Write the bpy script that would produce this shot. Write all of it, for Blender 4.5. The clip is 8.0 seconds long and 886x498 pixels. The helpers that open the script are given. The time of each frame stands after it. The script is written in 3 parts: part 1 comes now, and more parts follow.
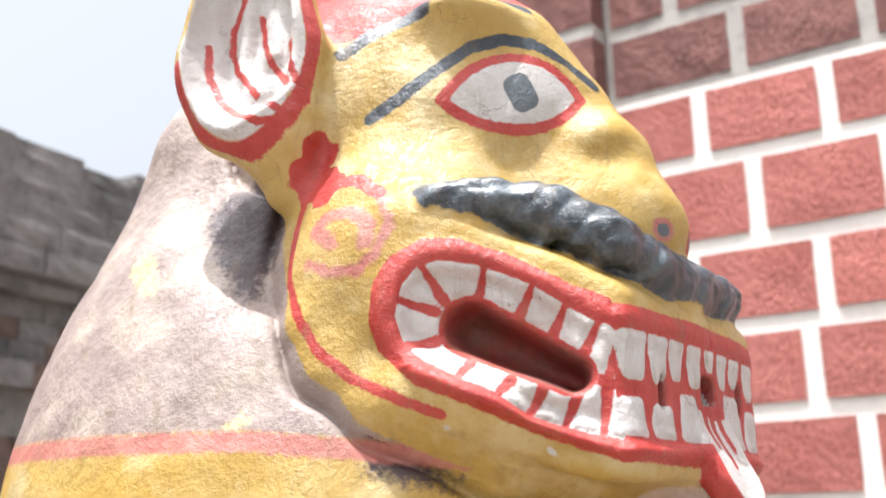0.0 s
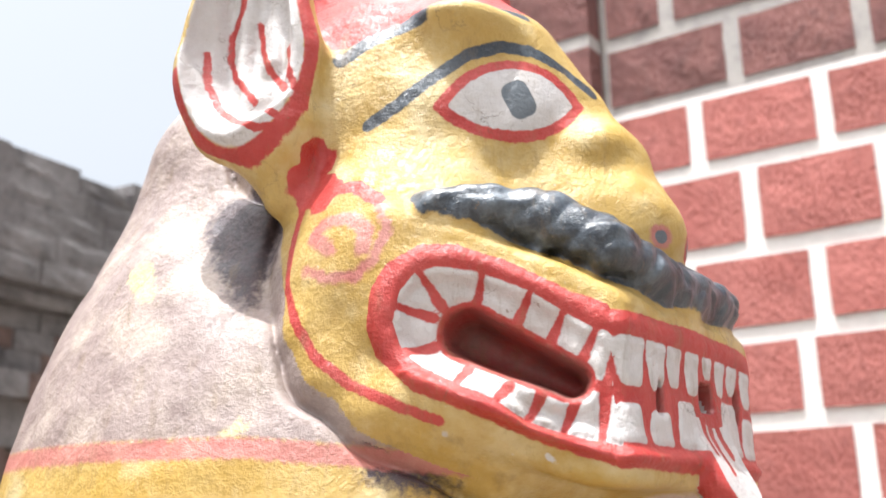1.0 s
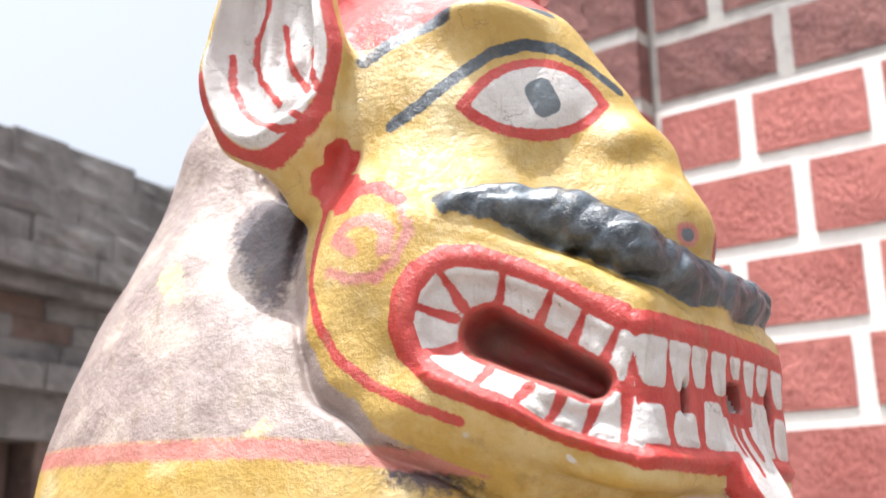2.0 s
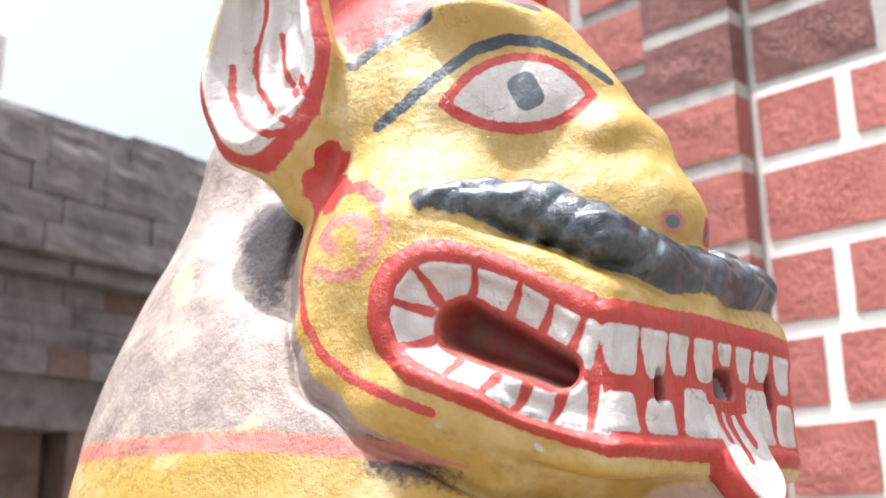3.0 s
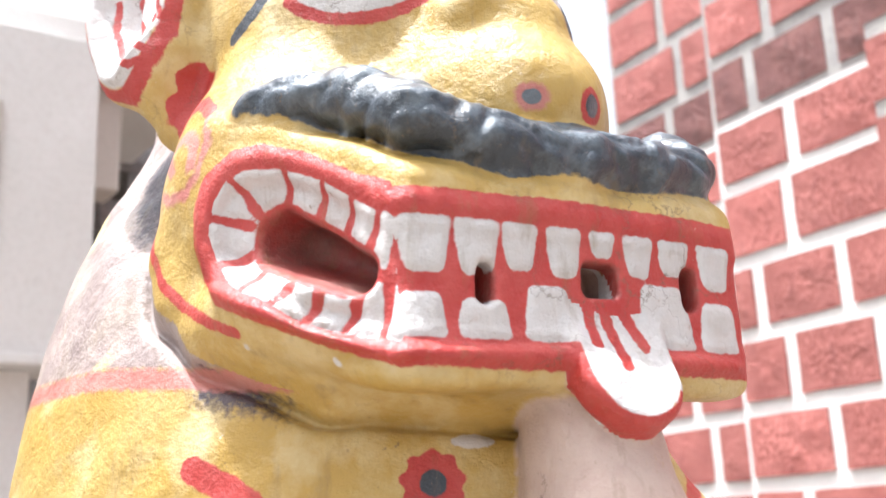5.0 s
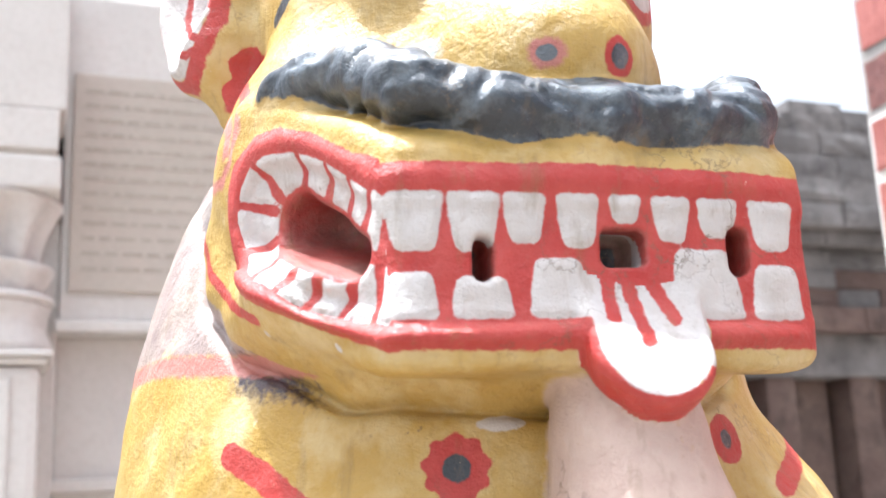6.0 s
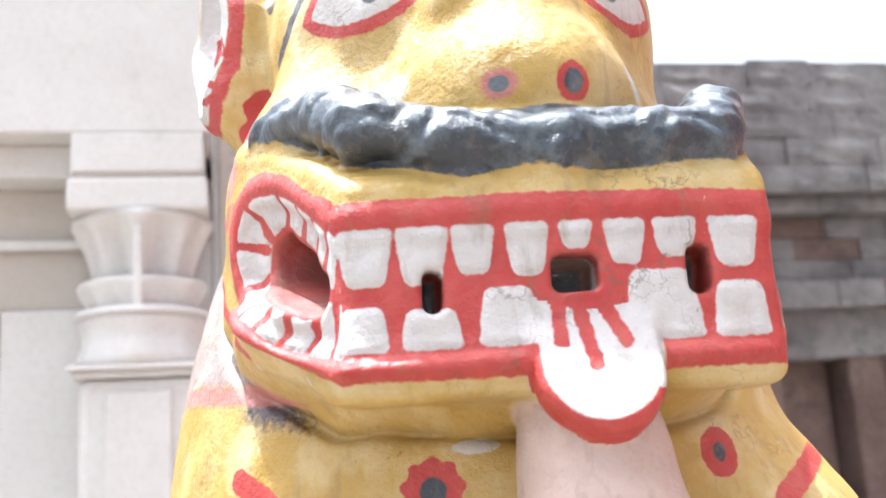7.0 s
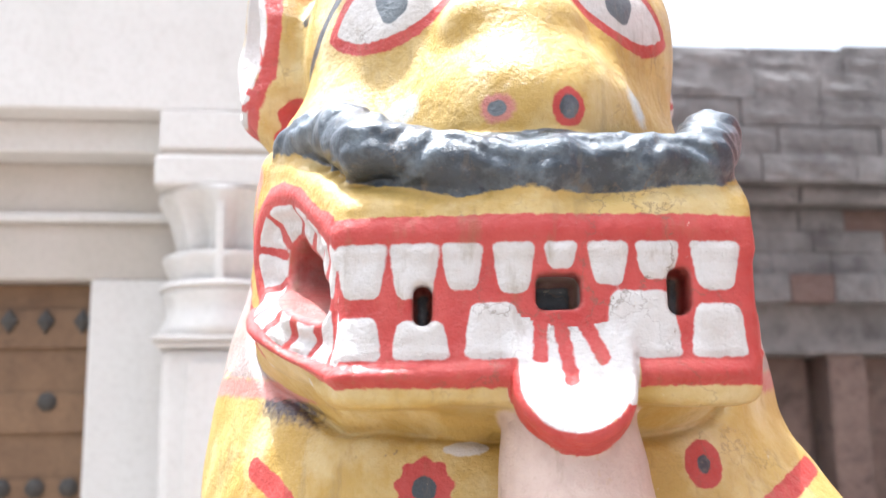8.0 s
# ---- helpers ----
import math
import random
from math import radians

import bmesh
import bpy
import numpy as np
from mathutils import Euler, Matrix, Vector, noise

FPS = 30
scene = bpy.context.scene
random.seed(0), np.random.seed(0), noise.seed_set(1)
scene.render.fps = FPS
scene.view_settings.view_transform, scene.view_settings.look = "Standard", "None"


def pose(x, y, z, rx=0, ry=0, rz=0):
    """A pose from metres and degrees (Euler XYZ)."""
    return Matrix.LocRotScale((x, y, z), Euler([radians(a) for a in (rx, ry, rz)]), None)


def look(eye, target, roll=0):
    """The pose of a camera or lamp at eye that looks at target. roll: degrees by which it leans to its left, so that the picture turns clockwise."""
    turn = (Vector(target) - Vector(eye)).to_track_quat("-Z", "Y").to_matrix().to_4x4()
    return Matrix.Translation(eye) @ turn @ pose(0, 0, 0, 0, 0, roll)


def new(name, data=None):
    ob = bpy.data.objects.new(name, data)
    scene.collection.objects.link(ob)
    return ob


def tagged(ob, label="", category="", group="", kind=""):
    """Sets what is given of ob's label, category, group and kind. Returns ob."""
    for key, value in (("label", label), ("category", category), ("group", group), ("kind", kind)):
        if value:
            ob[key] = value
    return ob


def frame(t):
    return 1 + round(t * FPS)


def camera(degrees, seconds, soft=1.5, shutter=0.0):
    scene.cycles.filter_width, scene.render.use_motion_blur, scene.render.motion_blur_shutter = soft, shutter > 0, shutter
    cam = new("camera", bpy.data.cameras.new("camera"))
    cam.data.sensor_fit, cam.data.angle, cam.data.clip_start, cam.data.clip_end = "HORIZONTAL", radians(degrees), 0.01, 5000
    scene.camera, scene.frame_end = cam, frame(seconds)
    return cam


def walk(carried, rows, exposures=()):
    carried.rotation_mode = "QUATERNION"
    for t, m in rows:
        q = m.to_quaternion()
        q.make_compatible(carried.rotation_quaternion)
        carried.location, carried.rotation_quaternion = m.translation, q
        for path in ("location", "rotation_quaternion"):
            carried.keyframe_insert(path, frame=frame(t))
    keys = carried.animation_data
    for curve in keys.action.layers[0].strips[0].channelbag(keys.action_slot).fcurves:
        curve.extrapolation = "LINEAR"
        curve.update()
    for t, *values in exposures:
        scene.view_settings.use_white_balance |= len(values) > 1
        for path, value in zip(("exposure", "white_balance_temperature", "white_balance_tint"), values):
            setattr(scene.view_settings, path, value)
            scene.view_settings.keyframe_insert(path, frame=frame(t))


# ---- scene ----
cam = camera(44.0, 8.0)
cam.data.dof.use_dof, cam.data.dof.focus_distance, cam.data.dof.aperture_fstop = True, 1.34, 5.0
PATH = [
    (0, (-1.423, -0.540, 1.507), (-0.218, 0.267, 1.887), -1.15),
    (0.5, (-1.426, -0.536, 1.503), (-0.217, 0.262, 1.893), -1.10),
    (1, (-1.423, -0.537, 1.502), (-0.217, 0.264, 1.896), -1.14),
    (1.5, (-1.418, -0.539, 1.508), (-0.222, 0.275, 1.901), -0.90),
    (3, (-1.295, -0.739, 1.499), (-0.244, 0.260, 1.882), -0.94),
    (3.5, (-1.206, -0.834, 1.485), (-0.209, 0.221, 1.862), -0.88),
    (4, (-1.064, -0.881, 1.451), (-0.145, 0.247, 1.816), -0.77),
    (4.5, (-0.919, -0.903, 1.422), (-0.098, 0.294, 1.802), -1.00),
    (4.7, (-0.849, -0.918, 1.421), (-0.055, 0.297, 1.802), -1.78),
    (5.8, (-0.492, -1.011, 1.446), (-0.040, 0.377, 1.789), -2.07),
    (6, (-0.460, -1.007, 1.450), (-0.068, 0.403, 1.781), -2.35),
    (6.5, (-0.331, -1.044, 1.459), (-0.075, 0.398, 1.785), -3.13),
    (7, (-0.242, -1.099, 1.474), (-0.089, 0.357, 1.802), -3.66),
    (7.5, (-0.181, -1.147, 1.473), (-0.098, 0.323, 1.758), -2.22),
    (8, (-0.136, -1.187, 1.498), (-0.113, 0.283, 1.797), -0.80),
]
walk(cam, [(t, look(eye, target, roll)) for t, eye, target, roll in PATH],
     exposures=((0, 0.50, 6250, 9), (3, 0.59, 6100, 9), (4.5, 0.77, 6050, 9), (6, 0.97, 5900, 8), (7, 1.06, 5850, 8), (8, 1.10, 5850, 8)))

# ---- sky, sun and exposure ----
SUN_DIR = Vector((-0.205, 0.045, 0.977)).normalized()
world = bpy.data.worlds.new("sky")
scene.world = world
world.use_nodes = True
wn = world.node_tree.nodes
sky = wn.new("ShaderNodeTexSky")
sky.sky_type, sky.sun_disc = "NISHITA", False
sky.sun_elevation = math.asin(SUN_DIR.z)
sky.sun_rotation = math.atan2(SUN_DIR.x, SUN_DIR.y)
sky.air_density, sky.dust_density, sky.ozone_density = 1.0, 8.0, 0.5
wn["Background"].inputs["Strength"].default_value = 0.225
haze = wn.new("ShaderNodeHueSaturation")
haze.inputs["Saturation"].default_value = 0.25   # white summer haze
world.node_tree.links.new(sky.outputs[0], haze.inputs["Color"])
world.node_tree.links.new(haze.outputs[0], wn["Background"].inputs["Color"])
sun = new("sun", bpy.data.lights.new("sun", "SUN"))
sun.data.energy, sun.data.angle, sun.data.color = 5.0, radians(0.6), (1.0, 0.975, 0.94)
sun.matrix_world = look(SUN_DIR * 20, (0, 0, 0))


# ---- materials ----
def node(nt, kind, **values):
    n = nt.nodes.new(kind)
    for k, v in values.items():
        n.inputs[k.replace("_", " ")].default_value = v
    return n


def noise_node(nt, scale, detail=5.0, rough=0.6):
    n = node(nt, "ShaderNodeTexNoise", Scale=scale, Detail=detail, Roughness=rough)
    nt.links.new(nt.nodes["place"].outputs["Position"], n.inputs["Vector"])
    return n


def ramp(nt, source, a, b, lo=0.0, hi=1.0):
    r = nt.nodes.new("ShaderNodeMapRange")
    r.inputs["From Min"].default_value, r.inputs["From Max"].default_value = a, b
    r.inputs["To Min"].default_value, r.inputs["To Max"].default_value = lo, hi
    nt.links.new(source, r.inputs["Value"])
    return r.outputs["Result"]


def blend(nt, fac, a, b):
    m = nt.nodes.new("ShaderNodeMix")
    m.data_type = "RGBA"
    for sock, v in ((m.inputs["Factor"], fac), (m.inputs["A"], a), (m.inputs["B"], b)):
        if isinstance(v, (int, float)):
            sock.default_value = v
        elif isinstance(v, tuple):
            sock.default_value = (*v, 1)
        else:
            nt.links.new(v, sock)
    return m.outputs["Result"]


def start(name, rough):
    m = bpy.data.materials.new(name)
    m.use_nodes = True
    nt = m.node_tree
    nt.nodes.new("ShaderNodeNewGeometry").name = "place"
    nt.nodes["Principled BSDF"].inputs["Roughness"].default_value = rough
    return m, nt, nt.nodes["Principled BSDF"]


def bump(nt, height, strength, distance):
    b = node(nt, "ShaderNodeBump", Strength=strength, Distance=distance)
    nt.links.new(height, b.inputs["Height"])
    nt.links.new(b.outputs[0], nt.nodes["Principled BSDF"].inputs["Normal"])


def surface(name, one, two, dirt, scale=6.0, fine=60.0, rough=0.8, relief=0.006, spots=(0.55, 0.75), per_piece=0.0):
    """A weathered surface: two tones in broad patches, stains on top, grain and relief."""
    m, nt, bsdf = start(name, rough)
    broad, grain = noise_node(nt, scale), noise_node(nt, fine, 4.0)
    colour = blend(nt, ramp(nt, broad.outputs[0], 0.35, 0.65), one, two)
    if per_piece:
        info = nt.nodes.new("ShaderNodeObjectInfo")
        hsv = nt.nodes.new("ShaderNodeHueSaturation")
        nt.links.new(ramp(nt, info.outputs["Random"], 0, 1, 1 - per_piece, 1 + per_piece), hsv.inputs["Value"])
        nt.links.new(colour, hsv.inputs["Color"])
        colour = hsv.outputs[0]
    stain = noise_node(nt, scale * 2.7, 8.0, 0.7)
    colour = blend(nt, ramp(nt, stain.outputs[0], spots[0], spots[1], 0.0, 0.85), colour, dirt)
    colour = blend(nt, ramp(nt, grain.outputs[0], 0.45, 0.75, 0.0, 0.25), colour, dirt)
    nt.links.new(colour, bsdf.inputs["Base Color"])
    both = nt.nodes.new("ShaderNodeMath")
    both.operation = "MULTIPLY_ADD"
    nt.links.new(grain.outputs[0], both.inputs[0])
    both.inputs[1].default_value = 0.6
    nt.links.new(stain.outputs[0], both.inputs[2])
    bump(nt, both.outputs[0], 0.7, relief)
    return m


BRICK = surface("brick_red", (0.40, 0.120, 0.100), (0.47, 0.160, 0.135), (0.19, 0.056, 0.050), 3.0, 36.0, 0.85, 0.11, (0.55, 0.8), 0.13)
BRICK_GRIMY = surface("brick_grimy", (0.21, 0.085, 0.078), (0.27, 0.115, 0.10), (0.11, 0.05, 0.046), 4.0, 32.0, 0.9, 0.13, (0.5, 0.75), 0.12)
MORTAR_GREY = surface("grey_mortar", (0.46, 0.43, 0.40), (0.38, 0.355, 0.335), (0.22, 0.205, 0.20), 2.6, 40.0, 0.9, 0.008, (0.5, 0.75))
MORTAR = surface("white_mortar", (0.78, 0.75, 0.72), (0.70, 0.67, 0.64), (0.45, 0.42, 0.40), 2.0, 40.0, 0.85, 0.006, (0.6, 0.85))
STONE = surface("dark_stone", (0.155, 0.143, 0.140), (0.275, 0.254, 0.250), (0.065, 0.058, 0.060), 1.7, 9.0, 0.9, 0.05, (0.5, 0.75), 0.08)
STONE_RED = surface("brown_stone", (0.14, 0.088, 0.076), (0.21, 0.145, 0.122), (0.055, 0.040, 0.036), 1.7, 12.0, 0.9, 0.05, (0.5, 0.75), 0.12)
WHITE = surface("lime_wash", (0.64, 0.62, 0.60), (0.58, 0.56, 0.535), (0.40, 0.37, 0.34), 1.0, 30.0, 0.85, 0.004, (0.62, 0.9))
CREAM = surface("cream_wash", (0.50, 0.455, 0.41), (0.45, 0.41, 0.36), (0.33, 0.29, 0.25), 1.0, 30.0, 0.85, 0.004, (0.6, 0.9))
TEXT = surface("faded_letters", (0.36, 0.32, 0.28), (0.42, 0.38, 0.33), (0.5, 0.46, 0.4), 6.0, 60.0, 0.9, 0.001)
WOOD = surface("old_door_wood", (0.15, 0.085, 0.045), (0.22, 0.13, 0.07), (0.07, 0.04, 0.022), 2.5, 30.0, 0.7, 0.004)
IRON = surface("dark_iron", (0.03, 0.027, 0.025), (0.05, 0.045, 0.04), (0.08, 0.05, 0.03), 6.0, 60.0, 0.55, 0.002)
GROUND = surface("dusty_paving", (0.17, 0.145, 0.12), (0.22, 0.19, 0.16), (0.10, 0.09, 0.08), 0.6, 12.0, 0.9, 0.01)
PLINTH = surface("plinth_plaster", (0.27, 0.24, 0.20), (0.22, 0.195, 0.165), (0.13, 0.11, 0.095), 2.0, 40.0, 0.85, 0.004)


def paint_material():
    """Enamel paint on cement: the fields on the mesh hold the distance to each painted shape's edge."""
    m, nt, bsdf = start("painted_cement", 0.5)
    edge = noise_node(nt, 95.0, 3.0, 0.6)
    broad = noise_node(nt, 5.0, 4.0, 0.55)
    mid = noise_node(nt, 21.0, 6.0, 0.65)
    big = noise_node(nt, 9.0, 5.0, 0.6)
    fine = noise_node(nt, 130.0, 5.0, 0.7)
    chips = noise_node(nt, 38.0, 7.0, 0.72)

    def field(name, ragged=0.006, sharp=0.0012):
        a = nt.nodes.new("ShaderNodeAttribute")
        a.attribute_name = name
        add = nt.nodes.new("ShaderNodeMath")
        add.operation = "MULTIPLY_ADD"
        sub = nt.nodes.new("ShaderNodeMath")
        sub.operation = "SUBTRACT"
        nt.links.new(edge.outputs[0], sub.inputs[0])
        sub.inputs[1].default_value = 0.5
        nt.links.new(sub.outputs[0], add.inputs[0])
        add.inputs[1].default_value = ragged
        nt.links.new(a.outputs["Fac"], add.inputs[2])
        return ramp(nt, add.outputs[0], sharp, -sharp)

    colour = blend(nt, ramp(nt, broad.outputs[0], 0.38, 0.62), (0.40, 0.250, 0.050), (0.47, 0.325, 0.105))
    colour = blend(nt, ramp(nt, big.outputs[0], 0.48, 0.68, 0.0, 0.7), colour, (0.58, 0.48, 0.28))
    colour = blend(nt, ramp(nt, mid.outputs[0], 0.42, 0.25, 0.0, 0.6), colour, (0.30, 0.175, 0.035))
    skin = blend(nt, ramp(nt, mid.outputs[0], 0.35, 0.65), (0.235, 0.178, 0.165), (0.33, 0.26, 0.235))
    skin = blend(nt, ramp(nt, big.outputs[0], 0.46, 0.68, 0.0, 0.65), skin, (0.48, 0.40, 0.33))
    colour = blend(nt, field("mauve", 0.02, 0.004), colour, skin)
    # dark plum coat that also paints in the shadow of ear and jaw
    colour = blend(nt, field("plum_shade", 0.05, 0.010), colour, blend(nt, ramp(nt, chips.outputs[0], 0.4, 0.6), (0.034, 0.022, 0.028), (0.075, 0.050, 0.054)))
    pink = blend(nt, ramp(nt, mid.outputs[0], 0.35, 0.65), (0.44, 0.32, 0.27), (0.52, 0.40, 0.34))
    colour = blend(nt, field("pink", 0.012, 0.003), colour, pink)
    cream = blend(nt, ramp(nt, mid.outputs[0], 0.35, 0.65), (0.52, 0.42, 0.20), (0.56, 0.48, 0.27))
    colour = blend(nt, field("cream", 0.03, 0.004), colour, cream)
    red = blend(nt, ramp(nt, mid.outputs[0], 0.35, 0.65), (0.37, 0.026, 0.022), (0.43, 0.056, 0.046))
    faded = blend(nt, ramp(nt, mid.outputs[0], 0.35, 0.65), (0.40, 0.13, 0.11), (0.47, 0.21, 0.17))
    colour = blend(nt, field("faded", 0.016, 0.003), colour, faded)
    colour = blend(nt, field("red", 0.008), colour, red)
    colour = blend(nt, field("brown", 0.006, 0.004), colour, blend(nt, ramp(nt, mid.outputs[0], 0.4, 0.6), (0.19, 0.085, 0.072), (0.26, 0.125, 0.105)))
    white = blend(nt, ramp(nt, mid.outputs[0], 0.40, 0.70), (0.53, 0.505, 0.495), (0.47, 0.435, 0.41))
    colour = blend(nt, field("white", 0.006), colour, white)
    colour = blend(nt, field("stroke", 0.008), colour, red)
    black = blend(nt, ramp(nt, mid.outputs[0], 0.47, 0.70), (0.018, 0.025, 0.036), (0.12, 0.145, 0.17))
    grey = field("grey", 0.004)
    dark = field("black", 0.007)
    colour = blend(nt, grey, colour, (0.10, 0.115, 0.13))
    pale = blend(nt, ramp(nt, mid.outputs[0], 0.4, 0.65), (0.40, 0.46, 0.49), (0.50, 0.47, 0.36))
    colour = blend(nt, field("pale", 0.02, 0.006), colour, pale)
    colour = blend(nt, dark, colour, black)
    # dirt in small specks, and chips down to the pale ground coat
    colour = blend(nt, ramp(nt, chips.outputs[0], 0.665, 0.690, 0.0, 0.6), colour, (0.17, 0.11, 0.06))
    colour = blend(nt, ramp(nt, chips.outputs[0], 0.325, 0.30, 0.0, 0.7), colour, (0.55, 0.48, 0.38))
    stretch = nt.nodes.new("ShaderNodeMapping")
    stretch.inputs["Scale"].default_value = (34, 34, 7)
    nt.links.new(nt.nodes["place"].outputs["Position"], stretch.inputs["Vector"])
    streak = node(nt, "ShaderNodeTexNoise", Scale=1.0, Detail=6.0, Roughness=0.65)
    nt.links.new(stretch.outputs[0], streak.inputs["Vector"])
    colour = blend(nt, ramp(nt, streak.outputs[0], 0.56, 0.74, 0.0, 0.5), colour, (0.19, 0.125, 0.055))
    cells = nt.nodes.new("ShaderNodeTexVoronoi")
    cells.feature = "DISTANCE_TO_EDGE"
    cells.inputs["Scale"].default_value = 8.0
    bent = nt.nodes.new("ShaderNodeVectorMath")
    bent.operation = "MULTIPLY_ADD"
    nt.links.new(mid.outputs["Color"], bent.inputs[0])
    bent.inputs[1].default_value = (0.09, 0.09, 0.09)
    nt.links.new(nt.nodes["place"].outputs["Position"], bent.inputs[2])
    nt.links.new(bent.outputs[0], cells.inputs["Vector"])
    hair = nt.nodes.new("ShaderNodeMath")
    hair.operation = "MULTIPLY"
    nt.links.new(ramp(nt, cells.outputs["Distance"], 0.012, 0.004), hair.inputs[0])
    nt.links.new(ramp(nt, broad.outputs[0], 0.52, 0.62, 0.0, 0.6), hair.inputs[1])
    colour = blend(nt, hair.outputs[0], colour, (0.12, 0.08, 0.05))
    colour = blend(nt, ramp(nt, fine.outputs[0], 0.62, 0.74, 0.0, 0.45), colour, (0.25, 0.17, 0.10))
    nt.links.new(colour, bsdf.inputs["Base Color"])
    gloss = ramp(nt, mid.outputs[0], 0.3, 0.7, 0.36, 0.52)
    g = nt.nodes.new("ShaderNodeMix")
    nt.links.new(dark, g.inputs["Factor"])
    nt.links.new(gloss, g.inputs["A"])
    g.inputs["B"].default_value = 0.34
    nt.links.new(g.outputs["Result"], bsdf.inputs["Roughness"])
    coat = nt.nodes.new("ShaderNodeMath")
    coat.operation = "MULTIPLY"
    nt.links.new(dark, coat.inputs[0])
    coat.inputs[1].default_value = 0.40
    nt.links.new(coat.outputs[0], bsdf.inputs["Coat Weight"])
    bsdf.inputs["Coat Roughness"].default_value = 0.28
    h = nt.nodes.new("ShaderNodeMath")
    h.operation = "MULTIPLY_ADD"
    nt.links.new(fine.outputs[0], h.inputs[0])
    h.inputs[1].default_value = 0.045
    nt.links.new(mid.outputs[0], h.inputs[2])
    flakes = nt.nodes.new("ShaderNodeMath")
    flakes.operation = "MULTIPLY_ADD"
    nt.links.new(ramp(nt, chips.outputs[0], 0.50, 0.58), flakes.inputs[0])
    flakes.inputs[1].default_value = 0.07
    nt.links.new(h.outputs[0], flakes.inputs[2])
    bump(nt, flakes.outputs[0], 0.5, 0.016)
    return m


PAINT = paint_material()


# ---- mesh helpers ----
def part(name, bm, material, parent=None, label="", smooth=False):
    me = bpy.data.meshes.new(name)
    bm.to_mesh(me)
    bm.free()
    me.materials.append(material)
    if smooth:
        me.polygons.foreach_set("use_smooth", [True] * len(me.polygons))
    ob = new(name, me)
    if parent is not None:
        ob.parent = parent
    if label:
        ob["label"] = label
    return ob


def holder(name, m, **tags):
    e = new(name)
    e.matrix_world = m
    return tagged(e, **tags)


def box(bm, x0, x1, y0, y1, z0, z1, bevel=0.0):
    made = bmesh.ops.create_cube(bm, size=1.0)["verts"]
    for v in made:
        v.co = Vector((x0 + (v.co.x + 0.5) * (x1 - x0), y0 + (v.co.y + 0.5) * (y1 - y0), z0 + (v.co.z + 0.5) * (z1 - z0)))
    if bevel:
        edges = list({e for v in made for e in v.link_edges})
        bmesh.ops.bevel(bm, geom=edges, offset=bevel, segments=2, affect="EDGES", profile=0.6)


def boxed(name, material, parent, *size, bevel=0.006, label=""):
    bm = bmesh.new()
    box(bm, *size, bevel=bevel)
    return part(name, bm, material, parent, label)


def lathe(bm, rings, sides, cx=0.0, cy=0.0, lobes=0, depth=0.0, start_angle=0.0):
    """A turned form from rings of (height, radius, lobe share)."""
    loops = []
    for z, r, share in rings:
        loop = []
        for i in range(sides):
            a = start_angle + 2 * math.pi * i / sides
            rr = r * (1 - depth * share * (0.5 - 0.5 * math.cos(lobes * a))) if lobes else r
            loop.append(bm.verts.new((cx + rr * math.cos(a), cy + rr * math.sin(a), z)))
        loops.append(loop)
    for a, b in zip(loops, loops[1:]):
        for i in range(sides):
            bm.faces.new((a[i], a[(i + 1) % sides], b[(i + 1) % sides], b[i]))
    bm.faces.new(list(reversed(loops[0])))
    bm.faces.new(loops[-1])

# ---- the lion's form, as a distance field in metres ----
def smin(a, b, k):
    h = np.clip(0.5 + 0.5 * (b - a) / k, 0, 1)
    return b + (a - b) * h - k * h * (1 - h)


def smax(a, b, k):
    return -smin(-a, -b, k)


def egg(p, c, r):
    """Distance to an ellipsoid, nearly."""
    q = (p - np.array(c, np.float32)) / np.array(r, np.float32)
    k0 = np.sqrt((q * q).sum(1)) + 1e-6
    k1 = np.sqrt(((q / np.array(r, np.float32)) ** 2).sum(1)) + 1e-6
    return k0 * (k0 - 1) / k1


def rod(p, a, b, ra, rb):
    """Distance to a rod with round ends, from radius ra to rb."""
    a, b = np.array(a, np.float32), np.array(b, np.float32)
    d = b - a
    h = np.clip(((p - a) @ d) / (d @ d), 0, 1)
    q = p - a - h[:, None] * d
    return np.sqrt((q * q).sum(1)) - (ra + (rb - ra) * h)


def slab(p, c, half, soft, turn=None):
    """Distance to a box with rounded edges; turn: its own axes as rows."""
    q = p - np.array(c, np.float32)
    if turn is not None:
        q = q @ np.array(turn, np.float32).T
    q = np.abs(q) - (np.array(half, np.float32) - soft)
    return np.sqrt((np.maximum(q, 0) ** 2).sum(1)) + np.minimum(q.max(1), 0) - soft


FLARE = 0.46          # how the sides of the muzzle spread towards the back
FLARE_RIGHT = 0.02
SIDE = math.hypot(1, FLARE)


def along(p):
    """Place along the mouth: across the front, then back along the side; positive on both sides, with the height."""
    ax, y = np.abs(p[:, 0]), p[:, 1]
    front = np.minimum(ax, 0.225)
    fl = np.where(p[:, 0] < 0, FLARE, FLARE_RIGHT)
    back = np.maximum(0, (y + fl * (ax - 0.225)) / np.hypot(1, fl))
    return np.where(ax - 0.225 > -0.012 - 0.3 * y, np.where(y > 0.012, 0.225 + back, front), front), p[:, 2]


